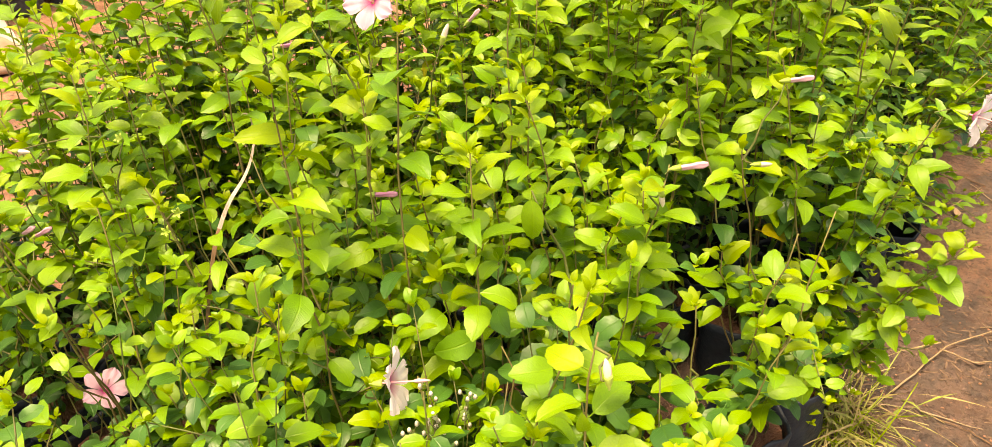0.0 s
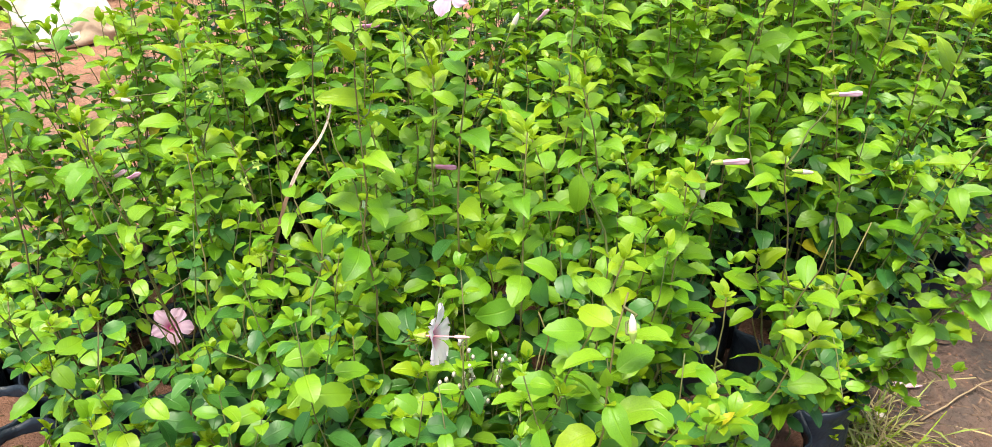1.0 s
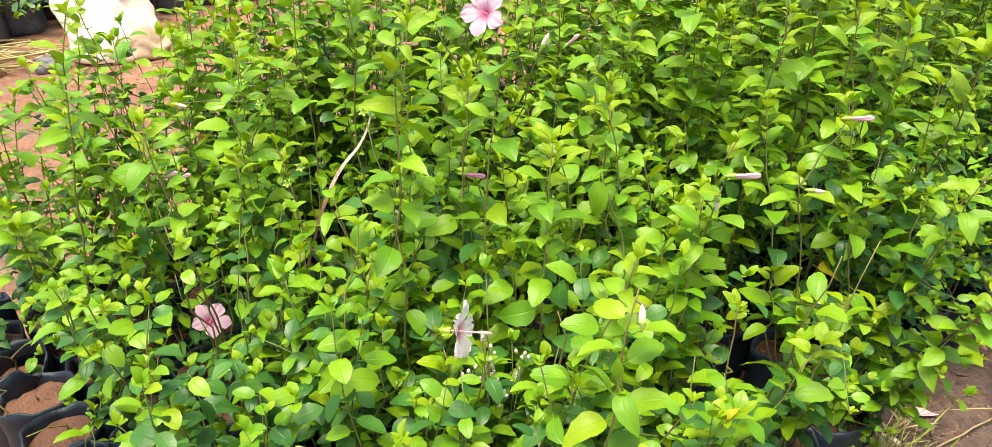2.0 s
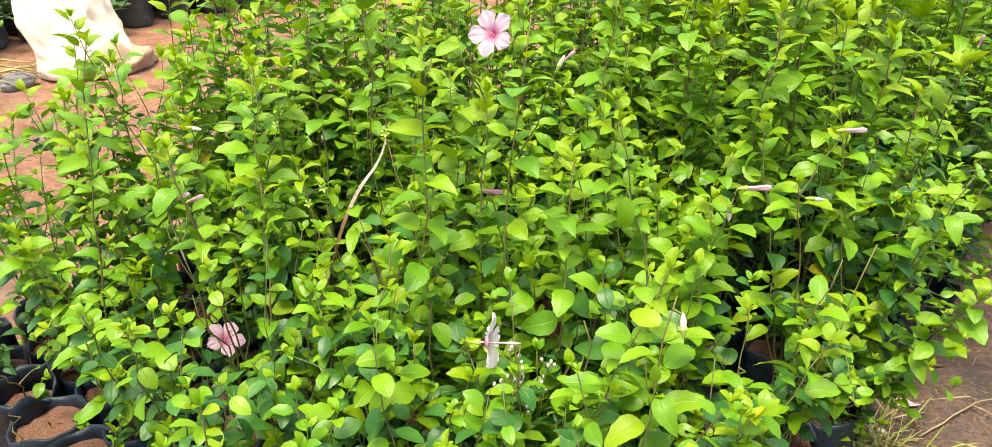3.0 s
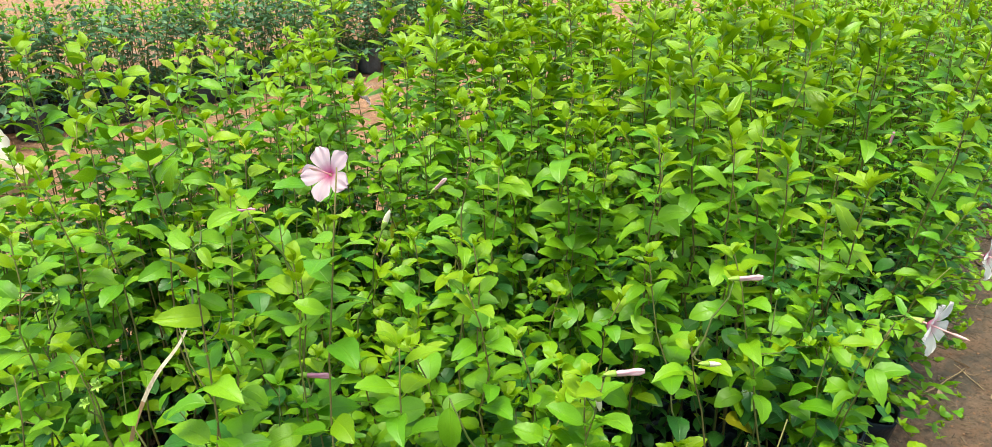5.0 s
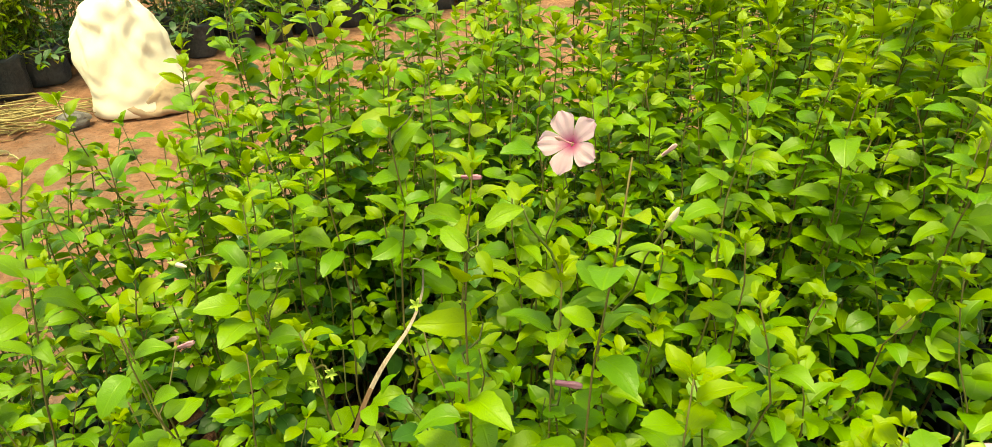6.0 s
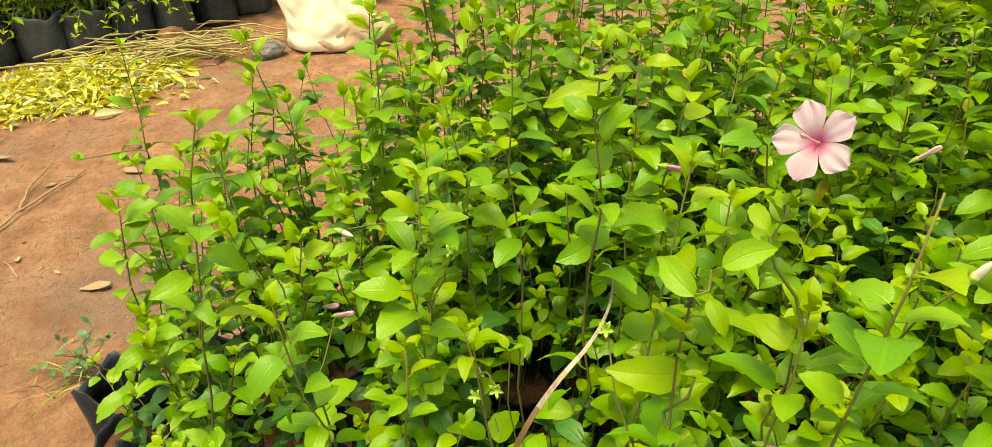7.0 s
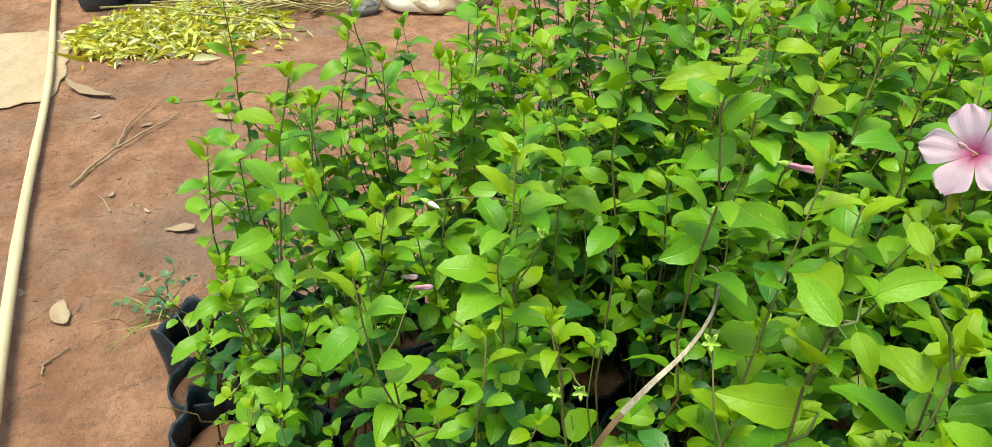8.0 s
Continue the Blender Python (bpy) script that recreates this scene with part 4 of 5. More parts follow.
# tall shoots of the near plants: where each one ends
SHOOTS = [(-1.287, 0.366, 1.061), (-1.617, 0.728, 1.067), (-1.096, 0.582, 1.006), (-1.321, 0.72, 1.037), (-0.965, 0.753, 1.182), (-0.907, 0.846, 1.049), (-0.697, 0.655, 1.078),
    (-0.623, 0.832, 1.144), (-1.11, 0.391, 0.868), (-1.017, 0.517, 0.825), (-1.018, 0.61, 0.782), (-0.709, 0.818, 0.963), (-0.611, 1.105, 0.937), (-1, 1.081, 1.092),
    (-0.886, 1.497, 1.1), (-0.598, 1.373, 1.105), (-1.709, 0.833, 0.946), (-0.53, 0.858, 0.886), (-1.24, 0.655, 0.982), (-0.662, 0.535, 0.81), (-0.935, 0.951, 0.957),
    (-0.274, 0.97, 0.894), (-0.317, 0.783, 0.789), (-0.387, 0.709, 0.7), (-0.447, 1.485, 1.041), (-0.244, 1.345, 0.934), (-0.62, 1.521, 1.049), (-0.247, 1.201, 0.824),
    (-0.56, 0.782, 0.696), (-0.187, 0.612, 0.887), (-0.163, 1.601, 0.933), (0.08, 1.423, 0.599), (0.0, 1.39, 0.85)]
SHOOTS += [(-1.162, 0.755, 1.137), (-1.173, 0.979, 1.098), (-1.09, 1.004, 1.052), (-0.68, 1.17, 1.155), (-0.898, 1.692, 1.091), (-1.412, 1.195, 1.188), (-1.57, 1.508, 1.083),
    (-1.8, 1.481, 1.158), (-1.726, 0.769, 0.898), (-0.379, 1.305, 0.912), (-1.164, 0.385, 0.725), (-1.546, 0.948, 1.213), (-1.744, 1.111, 1.18), (-1.292, 1.43, 1.096),
    (-2.08, 0.325, 0.951), (0.066, 1.539, 0.441), (0.017, 1.402, 0.425)]
SHOOTS += [(-1.006, 0.593, 0.827), (-1.136, 1.151, 1.036), (-1.079, 0.47, 0.641), (-1.077, 0.382, 0.903), (-0.68, 0.787, 1.003), (-0.907, 1.037, 0.924), (-0.499, 0.808, 0.924),
    (-0.232, 0.672, 0.881), (-0.737, 0.698, 0.905), (-0.414, 1.384, 1.1), (-0.142, 1.639, 0.67), (-0.761, 1.115, 0.912), (-0.51, 0.962, 0.948), (-0.665, 0.81, 0.622), (-1.138, 0.601, 0.791),
    (-0.792, 1.265, 0.85), (-0.614, 0.534, 0.635), (-0.265, 1.229, 0.601), (-0.036, 1.483, 0.765), (-0.116, 1.413, 0.449), (0.097, 1.39, 0.641), (0.03, 1.95, 0.76), (0.106, 6.3, 0.32), (0.07, 5.75, 0.36), (0.05, 4.9, 0.45), (0.05, 3.6, 0.5), (0.03, 2.7, 0.55), (-0.93, 0.44, 0.60), (-0.87, 0.46, 0.55), (-0.83, 0.52, 0.70), (-0.86, 0.50, 0.66)]
# open pockets between the plants, where few leaves grow: ends and radius
POCKETS = [((-0.392, 1.704, -0.002), (-0.119, 0.787, 0.754), 0.065), ((-0.15, 1.312, 0.106), (-0.035, 0.787, 0.655), 0.05),
    ((-1.463, 0.996, 0.186), (-1.144, 0.774, 0.533), 0.085), ((-0.881, 1.195, 0.22), (-0.662, 0.947, 0.48), 0.07), ((-1.241, 1.009, 0.187), (-0.954, 0.803, 0.453), 0.055),
    ((-0.612, 0.761, 0.12), (-0.399, 0.578, 0.43), 0.05),
    ((-0.94, 0.62, 0.76), (-1.21, 0.78, 0.42), 0.06),
    ((-1.03, 0.68, 0.87), (-1.3, 0.84, 0.66), 0.05), ((-1.0, 0.77, 0.86), (-1.22, 0.95, 0.65), 0.05)]
# open flowers: place, the way they face, width across
FLOWERS = [((-0.894, 1.046, 1.026), (0.22, -0.86, 0.46), 0.105), ((-0.523, 0.609, 0.641), (0.85, 0.50, 0.12), 0.1), ((-1.212, 0.476, 0.36), (0.55, 0.1, 0.75), 0.09),
    ((0.042, 1.414, 0.868), (0.96, -0.22, -0.05), 0.095), ((0.079, 1.99, 0.786), (0.96, -0.24, 0.05), 0.1), ((-1.473, 1.645, 0.993), (0.5, 0.5, 0.6), 0.08)]
FLOWERS += [((-0.4, 4.5, 0.87), (0.7, -0.5, 0.3), 0.1), ((-0.025, 4.679, 0.881), (0.8, -0.3, 0.2), 0.09), ((0.016, 6.527, 0.795), (0.8, -0.4, 0.1), 0.1),
    ((0.011, 6.982, 0.508), (0.8, -0.5, 0.0), 0.1), ((-0.13, 6.13, 0.85), (0.3, -0.8, 0.3), 0.1),
    ((-0.21, 8.15, 0.86), (0.3, -0.8, 0.3), 0.1), ((-0.26, 5.67, 0.86), (0.6, -0.5, 0.4), 0.08), ((0.12, 9.42, 0.82), (0.8, -0.4, 0.1), 0.1), ((0.05, 10.1, 0.83), (0.3, -0.8, 0.2), 0.09)]
# rolled spent flowers and buds: place, the way they point, white or pink
BUDS = [((-0.686, 0.809, 0.804), (0.82, 0.55, 0.0), 0), ((-1.313, 0.52, 0.678), (0.7, 0.5, 0.4), 0), ((-1.269, 0.537, 0.85), (0.8, 0.5, -0.1), 1),
    ((-0.95, 1.399, 0.899), (0.5, 0.4, 0.6), 0), ((-0.238, 0.955, 0.908), (0.8, 0.6, 0.1), 0), ((-1.041, 0.952, 0.952), (0.8, 0.4, 0.1), 0),
    ((-0.159, 0.577, 0.886), (-0.2, 0.1, 0.9), 1), ((-0.249, 2.749, 0.826), (0.1, 0.1, 0.9), 0), ((-0.605, 0.905, 1.06), (0.35, 0.2, 0.9), 1), ((-0.195, 1.27, 0.933), (0.8, 0.5, 0.1), 0), ((-0.197, 1.185, 0.819), (0.8, 0.55, 0.0), 1), ((-0.273, 0.954, 0.839), (0.1, 0.1, -0.9), 1), ((-1.35, 0.51, 0.675), (0.5, 0.2, 0.3), 0)]


# small green seed cups left by old flowers
CUPS = [((-0.839, 0.683, 0.915), (0.4, -0.5, 0.6)), ((-0.959, 0.582, 0.765), (0.3, -0.5, 0.5)), ((-1.264, 0.375, 1.014), (0.5, -0.4, 0.6)),
    ((-0.911, 0.586, 0.814), (0.5, -0.5, 0.3)), ((-1.127, 0.634, 0.869), (0.2, -0.6, 0.6))]


# large single leaves: where the blade begins and ends, young or grown
BIG_LEAVES = [((-1.062, 0.843, 1.085), (-1.094, 0.76, 1.075), 0), ((-1.015, 0.828, 1.105), (-1.025, 0.80, 1.035), 1), ((-0.704, 0.68, 0.958), (-0.735, 0.606, 0.98), 0),
    ((-0.684, 0.792, 0.93), (-0.644, 0.856, 0.942), 1), ((-0.691, 0.648, 1.088), (-0.757, 0.685, 1.07), 0), ((-0.348, 0.735, 0.945), (-0.345, 0.725, 0.878), 1),
    ((-0.676, 0.642, 1.073), (-0.726, 0.643, 1.092), 1), ((-0.690, 0.663, 1.090), (-0.667, 0.708, 1.110), 1), ((-0.681, 0.652, 1.079), (-0.652, 0.646, 1.057), 0), ((-0.705, 0.743, 1.088), (-0.740, 0.758, 1.103), 0),
    ((-0.80, 0.58, 0.79), (-0.855, 0.61, 0.79), 1), ((-0.84, 0.60, 0.75), (-0.80, 0.55, 0.735), 1), ((-0.85, 0.54, 0.69), (-0.885, 0.585, 0.665), 1)]


def petal_mesh(seed, mat):
    """One broad petal along +y, crinkled at its outer edge and bent back."""
    rng = np.random.default_rng(seed)
    v, uv, q, n, m = [], [], [], 10, 13
    ph = rng.uniform(0, 6.28)
    for i in range(n):
        s = i / (n - 1)
        w = 0.06 + 0.325 * math.sin(min(1.0, s * 1.05) * math.pi * 0.62) ** 1.2
        if s > 0.8:
            w *= 1 - 3.2 * (s - 0.8) ** 1.5 * 1.9
        for k in range(m):
            u = 2 * k / (m - 1) - 1
            z = 0.62 * s - 0.46 * s * s + 0.05 * u * u * s + 0.06 * s * s * math.sin(8 * u + ph) + 0.018 * s ** 4 * math.sin(17 * u + 2 * ph) + rng.normal(0, 0.009) * s
            v.append((u * w, s - 0.10 * u * u * s * s + (rng.normal(0, 0.012) if i == n - 1 else 0), z))
            uv.append((0.5 + 0.5 * u, s))
    for i in range(n - 1):
        for k in range(m - 1):
            a = i * m + k
            q.append((a, a + 1, a + m + 1, a + m))
    return mesh_of("petal", v, q, [mat], uv)


def lathe(name, prof, sides, mat, wob=0.0, seed=0):
    """Turned body along +z from (radius, height) pairs."""
    rng = np.random.default_rng(seed)
    v, q = [], []
    for r, z in prof:
        for k in range(sides):
            w = 2 * math.pi * k / sides
            rr = r * (1 + wob * math.sin(3 * w + 40 * z) + rng.normal(0, wob * 0.4))
            v.append((rr * math.cos(w), rr * math.sin(w), z))
    for j in range(len(prof) - 1):
        for k in range(sides):
            k2 = (k + 1) % sides
            q.append((j * sides + k, j * sides + k2, (j + 1) * sides + k2, (j + 1) * sides + k))
    return mesh_of(name, v, q, [mat])


def star_cup():
    """An emptied calyx: a small cup whose rim splits into five spread points."""
    v, q, sides = [], [], 20
    for r, z, lobe in ((0.0008, -0.009, 0.0), (0.0032, -0.006, 0.0), (0.0048, 0.0, 0.1), (0.0072, 0.004, 0.5), (0.0052, 0.0025, 0.35), (0.0030, -0.001, 0.0), (0.0006, -0.003, 0.0)):
        for k in range(sides):
            w = 2 * math.pi * k / sides
            c = math.cos(5 * w)
            v.append((r * (1 + lobe * c) * math.cos(w), r * (1 + lobe * c) * math.sin(w), z + 0.002 * lobe * c))
    for j in range(6):
        for k in range(sides):
            k2 = (k + 1) % sides
            q.append((j * sides + k, j * sides + k2, (j + 1) * sides + k2, (j + 1) * sides + k))
    return mesh_of("seed_cup", v, q, [CALYX])


PETALS = [petal_mesh(200 + i, PETAL) for i in range(3)]
LIGHTENED_PETALS = [petal_mesh(210 + i, PETAL_LIGHTENED) for i in range(3)]
PISTIL_MESH = lathe("pistil", [(0.0018, -0.01), (0.0014, 0.02), (0.0014, 0.045), (0.003, 0.05), (0.0028, 0.064), (0.001, 0.072), (0.0004, 0.074)], 8, PISTIL, 0.12, 3)
CALYX_MESH = lathe("calyx", [(0.0010, -0.024), (0.0013, -0.020), (0.0032, -0.016), (0.0044, -0.009), (0.0056, -0.003), (0.004, -0.004), (0.0016, -0.010)], 10, CALYX, 0.12, 4)
SPENT_MESH = lathe("spent_flower", [(0.0005, 0.0), (0.0030, 0.004), (0.0036, 0.012), (0.0034, 0.022), (0.0042, 0.030), (0.0046, 0.036), (0.0036, 0.041), (0.0026, 0.0435), (0.0006, 0.0425)], 14, PETAL_SPENT, 0.3, 5)
SPENT_CALYX = lathe("calyx", [(0.001, -0.010), (0.0016, -0.007), (0.0034, -0.003), (0.0044, 0.003), (0.0046, 0.007), (0.0036, 0.005)], 8, CALYX, 0.14, 8)
WHITE_BUD_MESH = lathe("bud", [(0.0005, 0.0), (0.0034, 0.003), (0.0042, 0.008), (0.0038, 0.016), (0.0020, 0.023), (0.0004, 0.026)], 10, PETAL_WHITE, 0.16, 6)
STAR_MESH = star_cup()


def facing(place, way, spin=0.0):
    """A pose at place whose z axis points along way."""
    return Matrix.Translation(place) @ Vector(way).to_track_quat("Z", "Y").to_matrix().to_4x4() @ Matrix.Rotation(spin, 4, "Z")


def add_flower(plant, place, way, width, spin, petals):
    """An open five-petalled flower with pistil and calyx."""
    fl = part("flower", CALYX_MESH, plant, "pale pink five-petalled hibiscus flower with a crimson heart", facing(place, way, spin))
    for k in range(5):
        part("petal", petals[k % 3], fl, "", Matrix.Rotation(k * 2 * math.pi / 5, 4, "Z") @ Matrix.Translation((0, 0.003, 0.003)) @ Matrix.Rotation(radians(8), 4, "X") @ Matrix.Scale(width * 0.5, 4))
    part("pistil", PISTIL_MESH, fl, "pink pistil", Matrix.Scale(width / 0.11, 4))


def nearest_spot(x, y):
    c = min(max(round((EDGE_X - x) / PITCH), 0), COLS - 1)
    r = max(round((y - FRONT_Y) / PITCH), 0)
    return (0, int(r)) if (c, r) in GAPS else (int(c), int(r))


assigned = {}
for tip in SHOOTS:
    assigned.setdefault(nearest_spot(tip[0] * 0.97 - 0.02, tip[1]), []).append(tip)
bloom = {}
for place, way, width in FLOWERS:
    bloom.setdefault(nearest_spot(place[0] - 0.03, place[1]), []).append((place, way, width))
rolled = {}
for place, way, white in BUDS:
    rolled.setdefault(nearest_spot(place[0] - 0.02, place[1]), []).append((place, way, white))


broad = {}
for a, b, tone in BIG_LEAVES:
    broad.setdefault(nearest_spot(a[0] - 0.02, a[1]), []).append((a, b, tone))


cups = {}
for place, way in CUPS:
    cups.setdefault(nearest_spot(place[0] - 0.02, place[1]), []).append((place, way))


# free-standing blooms: place and the open side from which no leaf covers them
OPEN_SIDES = [(place, way, 0.4) for place, way, _ in FLOWERS] + [((-0.523, 0.609, 0.641), (0.6, -0.62, 0.62), 0.5), ((-1.212, 0.476, 0.36), (0.77, -0.29, 0.58), 0.95), ((-1.212, 0.476, 0.36), (0.08, -0.2, 1.0), 0.9),
    ((-0.159, 0.577, 0.886), (0.35, -0.6, 0.6), 0.3), ((0.042, 1.414, 0.868), (0.1, -0.9, 0.4), 0.4), ((0.079, 1.99, 0.786), (0.1, -0.9, 0.35), 0.4), ((-0.686, 0.809, 0.804), (0.5, -0.6, 0.6), 0.3),
    ((-1.313, 0.52, 0.678), (0.75, -0.2, 0.6), 0.3), ((-0.286, 1.51, 0.49), (0.3, -0.75, 0.5), 0.5), ((-0.238, 0.955, 0.908), (0.3, -0.75, 0.5), 0.3), ((-0.894, 1.046, 1.026), (0.6, -0.65, 0.3), 0.4),
    ((-0.925, 0.75, 0.845), (0.52, -0.47, 0.56), 0.35), ((-0.916, 0.70, 0.80), (0.51, -0.42, 0.61), 0.35), ((-0.913, 0.66, 0.765), (0.51, -0.38, 0.64), 0.35)]


def open_before_flowers(p):
    """Whether a place lies clear of the air before the free-standing blooms."""
    for place, way, reach in OPEN_SIDES:
        d = np.asarray(p) - np.asarray(place)
        w = np.asarray(way) / np.linalg.norm(way)
        f = d @ w
        if np.linalg.norm(d) < 0.06 or -0.02 < f < reach and np.linalg.norm(d - f * w) < (0.066 if reach > 0.35 else 0.04) + 0.03 * max(f, 0):
            return False
    return True


def clear_of_big(p):
    """Whether a leaf begins clear of the large single leaves."""
    return all(np.linalg.norm(np.asarray(p) - (np.asarray(a) + np.asarray(b)) / 2) > 0.034 for a, b, _ in BIG_LEAVES)


def in_pocket(p):
    """Whether a place lies in one of the open pockets between the plants."""
    if p[2] < 0.42 and (-1.62 < p[0] < -0.95 and p[1] < 0.17 or p[0] < -1.88 and p[1] < 0.18) or p[2] < 0.6 and p[0] < -2.04:
        return True
    for a, b, r in POCKETS:
        a, b = np.asarray(a), np.asarray(b)
        k = min(max((p - a) @ (b - a) / ((b - a) @ (b - a)), 0.0), 1.0)
        if np.linalg.norm(p - a - k * (b - a)) < r:
            return True
    return False


def canopy(x, y, rng):
    """How high the unlisted shoots grow at a spot."""
    h = 1.12 + 0.04 * math.sin(3.1 * x + 1.7 * y) + 0.03 * math.sin(5.3 * y - 2.2 * x)
    if x < -1.25:
        h += 0.05 if y < 1.3 else 0.1
    if y < 1.3 and x > -1.3:
        h -= 0.32
    elif y < 0.9:
        h -= 0.17
    if y < 0.75:
        h -= (0.42 if x > -1.7 else 0.3) * (0.75 - y) / 0.6
    if x > -0.3:
        h -= 0.08
    if y < 0.21 and x < -0.95:
        h = 0.44 if x < -1.62 else 0.32
    return h * rng.uniform(0.84, 1.03)


def hibiscus_lines(x, y, rng, tips=()):
    """Shoot lines of one plant, in its own coordinates."""
    lines = []
    for t in tips:
        lines.append(stem_line((rng.normal(0, 0.015), rng.normal(0, 0.015), 0.15), (t[0] - x, t[1] - y, t[2]), rng, 11))
    want = 1 if y < 0.26 and x < -1.2 else 2 if len(lines) < 2 else len(lines)
    while len(lines) < want:
        a, r = rng.uniform(0, 6.28), rng.uniform(0.02, 0.11)
        lean = 0.12 * rng.random() if x > -0.26 else -0.03 * rng.random() if x < -1.85 else 0.0
        front = -0.06 * rng.random() if y < 0.25 else 0.0
        lines.append(stem_line((rng.normal(0, 0.02), rng.normal(0, 0.02), 0.15), (r * math.cos(a) + lean, r * math.sin(a) + front, canopy(x, y, rng)), rng, 10))
    return lines


def inner_growth(x, y, rng, lines, size):
    """The dense lower part of a plant: short shoots, and low twigs that hang out over an open edge."""
    short, nodes = [], []
    corner = y < 0.26 and x < -1.2
    wide = x < -1.3
    for k in range(3 if corner else 6 if wide else 5 if y < 1.0 else 4):
        a, r = rng.uniform(0, 6.28), rng.uniform(0.05, 0.14)
        high = min(canopy(x, y, rng), 1.1 if wide else 0.95) * (rng.uniform(0.5, 0.9) if wide else rng.uniform(0.6, 0.88))
        if 0.25 < y < 0.85 and x > -1.2:
            high = rng.uniform(0.46, 0.78)
        line = stem_line((rng.normal(0, 0.02), rng.normal(0, 0.02), 0.15), (r * math.cos(a), r * math.sin(a), high), rng, 8)
        short.append(line)
        # raised age: older leaves, and interior shade put into their tone
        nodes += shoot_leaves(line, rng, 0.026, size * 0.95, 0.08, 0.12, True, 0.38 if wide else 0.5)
    out = []
    if x > -0.28:
        out.append((1, 0))
    if x < -1.83:
        out.append((-1, 0))
    if y < 0.2 and not corner and x > -0.9:
        out.append((0, -1))
    for dx, dy in out:
        for k in range((12 if y > 0.22 else 2) if dx < 0 else 7 if y < 1.0 else 18):
            a = along(lines[k % len(lines)], rng.uniform(0.04, 0.75))
            reach, side = rng.uniform(0.05, 0.20) * (0.35 if dx < 0 else 0.4 if y < 1.0 else 0.55 if y < 1.75 else 1.0), rng.normal(0, 0.06)
            tip = a + np.array([dx * reach + abs(dy) * side, dy * reach + abs(dx) * side, rng.uniform(-0.12, 0.07)])
            tip[2] = max(tip[2], 0.05)
            line = stem_line(a, tip, rng, 5, 0.008)
            short.append(line)
            nodes += shoot_leaves(line, rng, 0.02, size * 0.62, 0.1, 0.0, True, 0.12)
    return short, nodes


def nearest_on(lines, p):
    """The place on a plant's shoots from which a stalk to p grows."""
    return min((along(line, s) for line in lines for s in (0.5, 0.6, 0.7, 0.8, 0.9, 0.97)), key=lambda c: np.linalg.norm(c + (0, 0, 0.03) - p))


HIB = "bushy hibiscus plant with toothed bright green leaves in a black bag"


def leafy(points):
    """Whether most of these places on a shoot can bear leaves."""
    return sum(open_before_flowers(p) and not in_pocket(p) for p in points) > 0.5 * len(points)


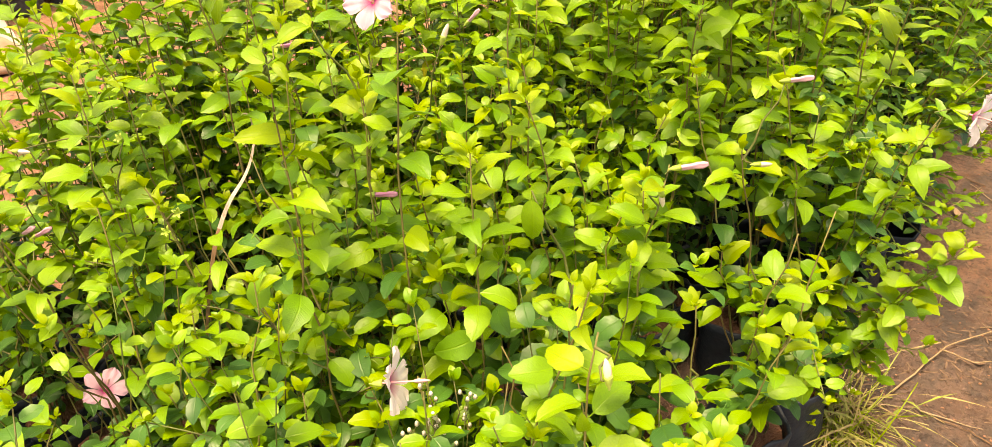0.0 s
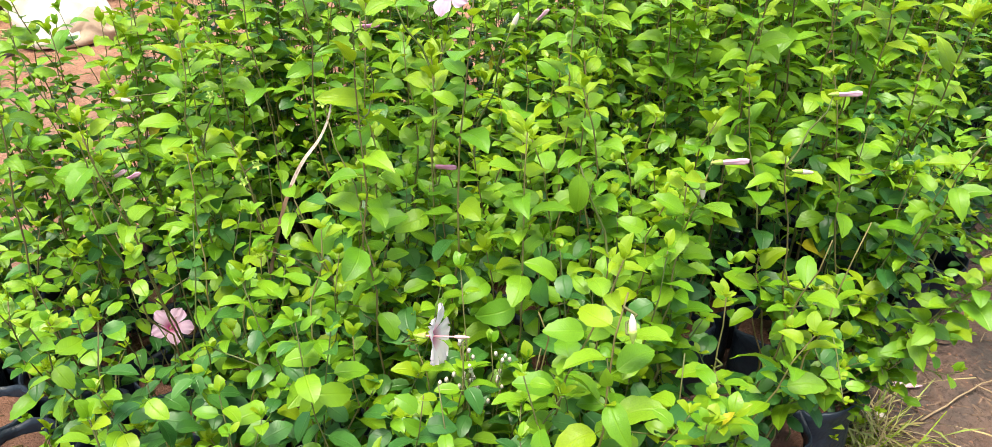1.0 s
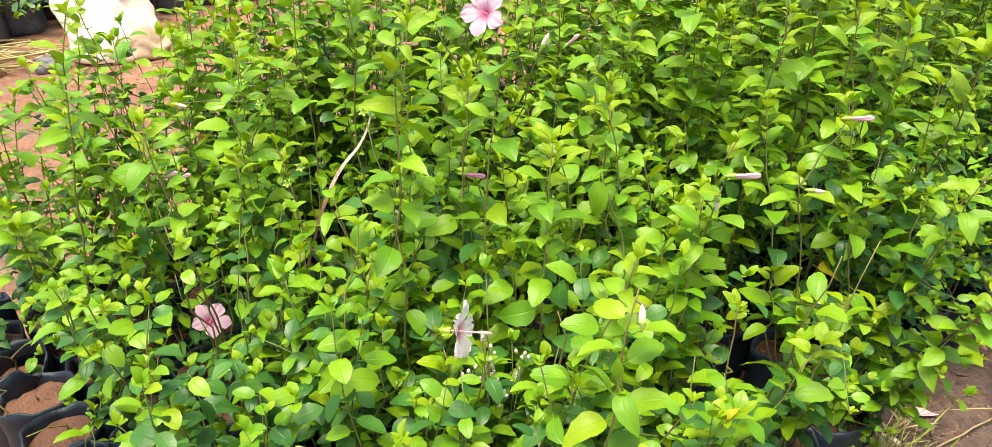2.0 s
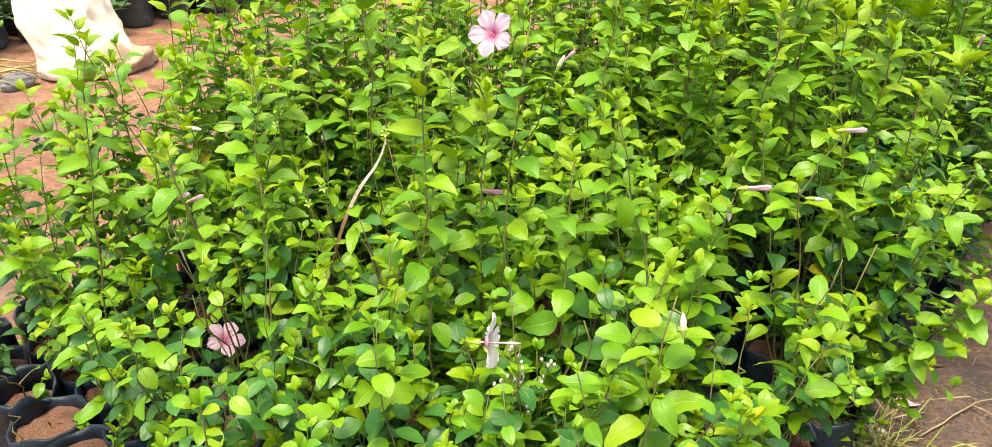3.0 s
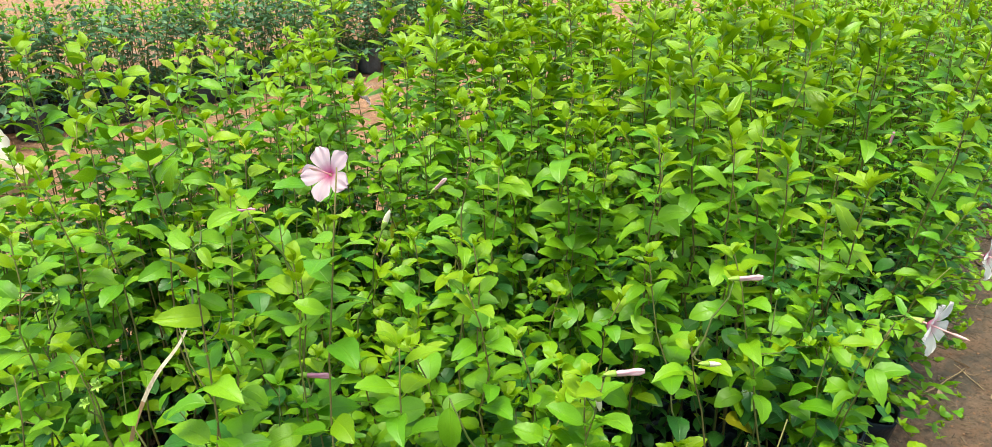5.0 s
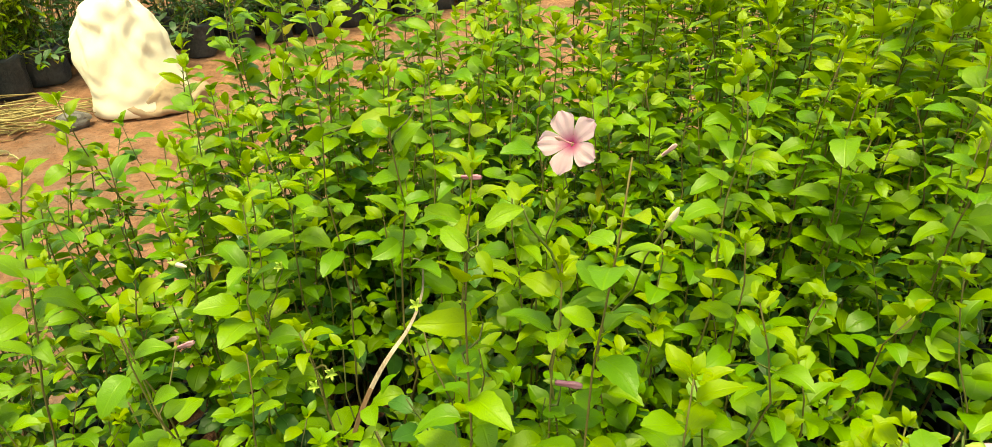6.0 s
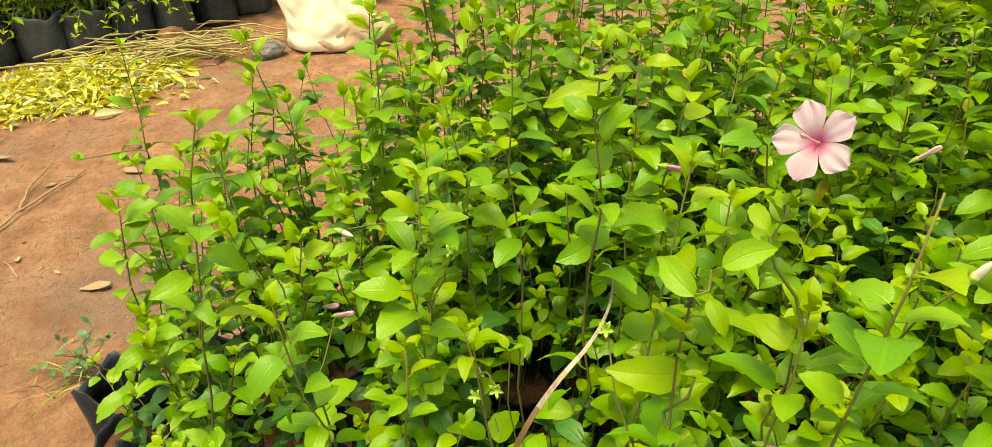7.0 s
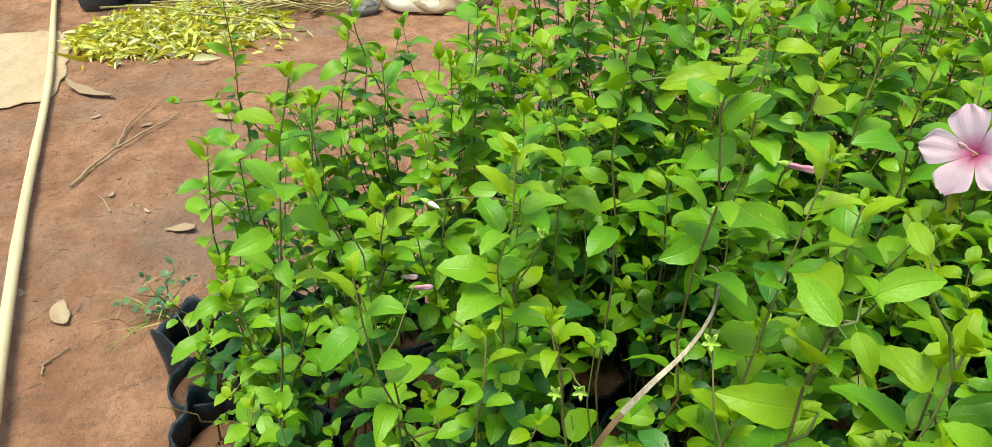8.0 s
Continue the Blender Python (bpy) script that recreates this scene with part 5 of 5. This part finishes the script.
def near_plant(c, r):
    """A hibiscus plant close by: its outer leaves single, the inner ones in one part."""
    rng = np.random.default_rng(3000 + 40 * r + c)
    x, y = bag_spot(c, r)
    fl, bd = bloom.get((c, r), ()), rolled.get((c, r), ())
    label = HIB if not fl else "hibiscus plant with a pale pink open flower in a black bag"
    plant = thing("hibiscus_plant", label, "potted plant", x, y, 0, "hibiscus plants in the bed")
    if (c, r) in ((11, 0), (9, 0)):
        add_bag(plant, 0, SLUMPED_BAGS, SLUMPED_SOILS, 40.0 * c)
    else:
        add_bag(plant, c * 3 + r, turn=rng.uniform(0, 360))
    off = np.array([x, y, 0])
    tips = assigned.get((c, r), ())
    lines = hibiscus_lines(x, y, rng, tips)
    lines = [line for k, line in enumerate(lines) if k < len(tips) or k == 0 or leafy(line[len(line) // 2:] + off)]
    stalks = []
    extra, inner = inner_growth(x, y, rng, lines, 0.058 if y < 0.7 else 0.066)
    outer = []
    for line in lines:
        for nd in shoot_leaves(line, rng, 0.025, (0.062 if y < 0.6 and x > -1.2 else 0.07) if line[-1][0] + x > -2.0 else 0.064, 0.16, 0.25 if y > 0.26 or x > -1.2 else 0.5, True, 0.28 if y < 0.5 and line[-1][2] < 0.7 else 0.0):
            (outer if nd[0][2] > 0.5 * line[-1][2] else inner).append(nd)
    for line in lines:
        for s in np.arange(0.3, 0.96, 0.055):
            for k in range(1):
                inner.append((along(line, s + rng.uniform(0, 0.03)), leaf_turn(rng.uniform(0, 6.28), rng.normal(0.5, 0.4), rng.normal(0, 0.4)), rng.uniform(0.013, 0.034), int(rng.random() < 0.75)))
    line, more = twig_leaves(lines[0], rng, 0.07)
    extra.append(line)
    inner += more
    for place, way, width in fl:
        p = np.array(place) - off
        w = np.array(way) / np.linalg.norm(way)
        stalks.append(stem_line(nearest_on(lines, p), p - 0.03 * w, rng, 6, 0.01))
        # flowers on the path side get the petals with painted-in brightness
        add_flower(plant, p, way, width, rng.uniform(0, 1.2), LIGHTENED_PETALS if place[0] > -0.6 else PETALS)
    for place, way, white in bd:
        p = np.array(place) - off
        w = np.array(way) / np.linalg.norm(way)
        old = part("bud" if white else "spent_flower", WHITE_BUD_MESH if white else SPENT_MESH, plant, "creamy white closed bud" if white else "rolled-up faded pink spent flower", facing(p - 0.02 * w, way))
        part("calyx", SPENT_CALYX, old, "pale green calyx")
        stalks.append(stem_line(nearest_on(lines, p), p - 0.02 * w, rng, 5, 0.008))
    for place, way in cups.get((c, r), ()):
        p = np.array(place) - off
        part("seed_cup", STAR_MESH, plant, "pale green open seed cup", facing(p, way))
        stalks.append(stem_line(nearest_on(lines, p), p - 0.01 * np.array(way), rng, 5, 0.006))
    for a, b, tone in broad.get((c, r), ()):
        a, b = np.array(a) - off, np.array(b) - off
        size = float(np.linalg.norm(b - a))
        ob = part("leaf", FINE_MESH[tone][0], plant, "large bright green leaf")
        d = Vector((b - a) / size)
        side = d.cross(Vector((0.35, -0.6, 0.72))).normalized()
        turn = Matrix((side, d, side.cross(d))).transposed()
        ob.matrix_basis = Matrix.LocRotScale(a, turn.to_quaternion(), (0.82 * size, size, size))
        stalks.append(stem_line(nearest_on(lines, a), a, rng, 4, 0.004))
    for line in lines:
        part("stem", stem_mesh(line, 0.0026, 0.0011), plant, "reddish-brown woody stem")
    if (c, r) == nearest_spot(-0.286, 1.51):
        ob = part("leaf", YELLOW_MESH[1], plant, "yellowed drooping leaf")
        ob.matrix_basis = Matrix.LocRotScale(np.array((-0.286, 1.51, 0.49)) - off, leaf_turn(0.6, -0.4, 0.3).to_quaternion(), (0.085, 0.085, 0.085))
    vs, qs, o = [], [], 0
    extra = [line for line in extra if leafy(line[len(line) // 2:] + off)] + stalks or extra[:1]
    for line in extra:
        v, q = tube(line, np.linspace(0.0021, 0.0011, len(line)), 4)
        vs.append(v)
        qs.append(q + o)
        o += len(v)
    tagged(part("twig", mesh_of("twig", np.concatenate(vs), np.concatenate(qs), [STEM_GREEN]), plant, "thin green twigs"), kind="stuff")
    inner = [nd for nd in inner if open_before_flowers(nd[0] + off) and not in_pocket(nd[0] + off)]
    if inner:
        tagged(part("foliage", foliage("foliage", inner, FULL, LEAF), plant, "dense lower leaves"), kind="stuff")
    for p, turn, size, tone in outer:
        if open_before_flowers(p + off) and clear_of_big(p + off) and not in_pocket(p + off):
            pick = int(rng.integers(len(FINE)))
            ob = part("leaf", YELLOW_MESH[pick] if rng.random() < 0.002 else FINE_MESH[tone][pick], plant)
            ob.matrix_basis = Matrix.LocRotScale(p, turn.to_quaternion(), (size, size, size))
    return plant


close = {(c, r) for r in range(ROWS_NEAR) for c in range(COLS)} | set(assigned) | set(bloom) | set(rolled)
for c, r in sorted(close - GAPS):
    near_plant(c, r)


def pattern_plant(i):
    """A hibiscus plant further off: its leaves in one part."""
    rng = np.random.default_rng(5000 + i)
    plant = thing("hibiscus_plant", HIB, "potted plant", 0, 0, 0, "hibiscus plants in the bed")
    part("grow_bag", BAGS[i % len(BAGS)], plant, "black polythene grow bag")
    edge = i % 4 == 0
    lines = hibiscus_lines(-1.3, 2.0, rng)
    extra, nodes = inner_growth(-0.2 if edge else -1.0, 2.0, rng, lines, 0.06)
    for line in lines:
        nodes += shoot_leaves(line, rng, 0.023, 0.077, 0.16, 0.3, True, -0.1, 4)
        part("stem", stem_mesh(line, 0.003, 0.0013), plant, "reddish-brown woody stem")
    tagged(part("foliage", foliage("foliage", nodes, MID, LEAF), plant), kind="stuff")
    return plant


patterns = [pattern_plant(i) for i in range(12)]
rng = np.random.default_rng(77)
spots = [(c, r) for r in range(ROWS_NEAR, ROWS_MID) for c in range(COLS)] + [(0, r) for r in range(ROWS_MID, ROWS_MID + 34)]
used = set()
for c, r in spots:
    if (c, r) in close or (c, r) in GAPS:
        continue
    x, y = bag_spot(c, r)
    k = int(rng.integers(3)) * 4 if c == 0 else int(rng.integers(9)) // 3 * 4 + 1 + int(rng.integers(3))
    turn = rng.normal(0, 12) if c == 0 else rng.uniform(0, 360)
    m = pose(x, y, 0, rng.normal(0, 2), rng.normal(0, 2) + (6 if c == 0 else 0), turn)
    if k not in used:
        used.add(k)
        patterns[k].matrix_basis = m
        ob = patterns[k]
    else:
        ob = copy_thing(patterns[k], m)
    s = rng.uniform(0.92, 1.08)
    ob.scale = (s, s, s * rng.uniform(0.94, 1.05))
plant_mass("far_hibiscus", "long dense bed of bright green hibiscus plants",
           [bag_spot(c, r) for r in range(ROWS_MID, ROWS_FAR) for c in range(COLS) if (c > 0 or r >= ROWS_MID + 34) and (r < 70 or (r + c) % 2)], 142, 1.1, 2, DISTANT, LEAF, 0.088, 0.042, 0.12)
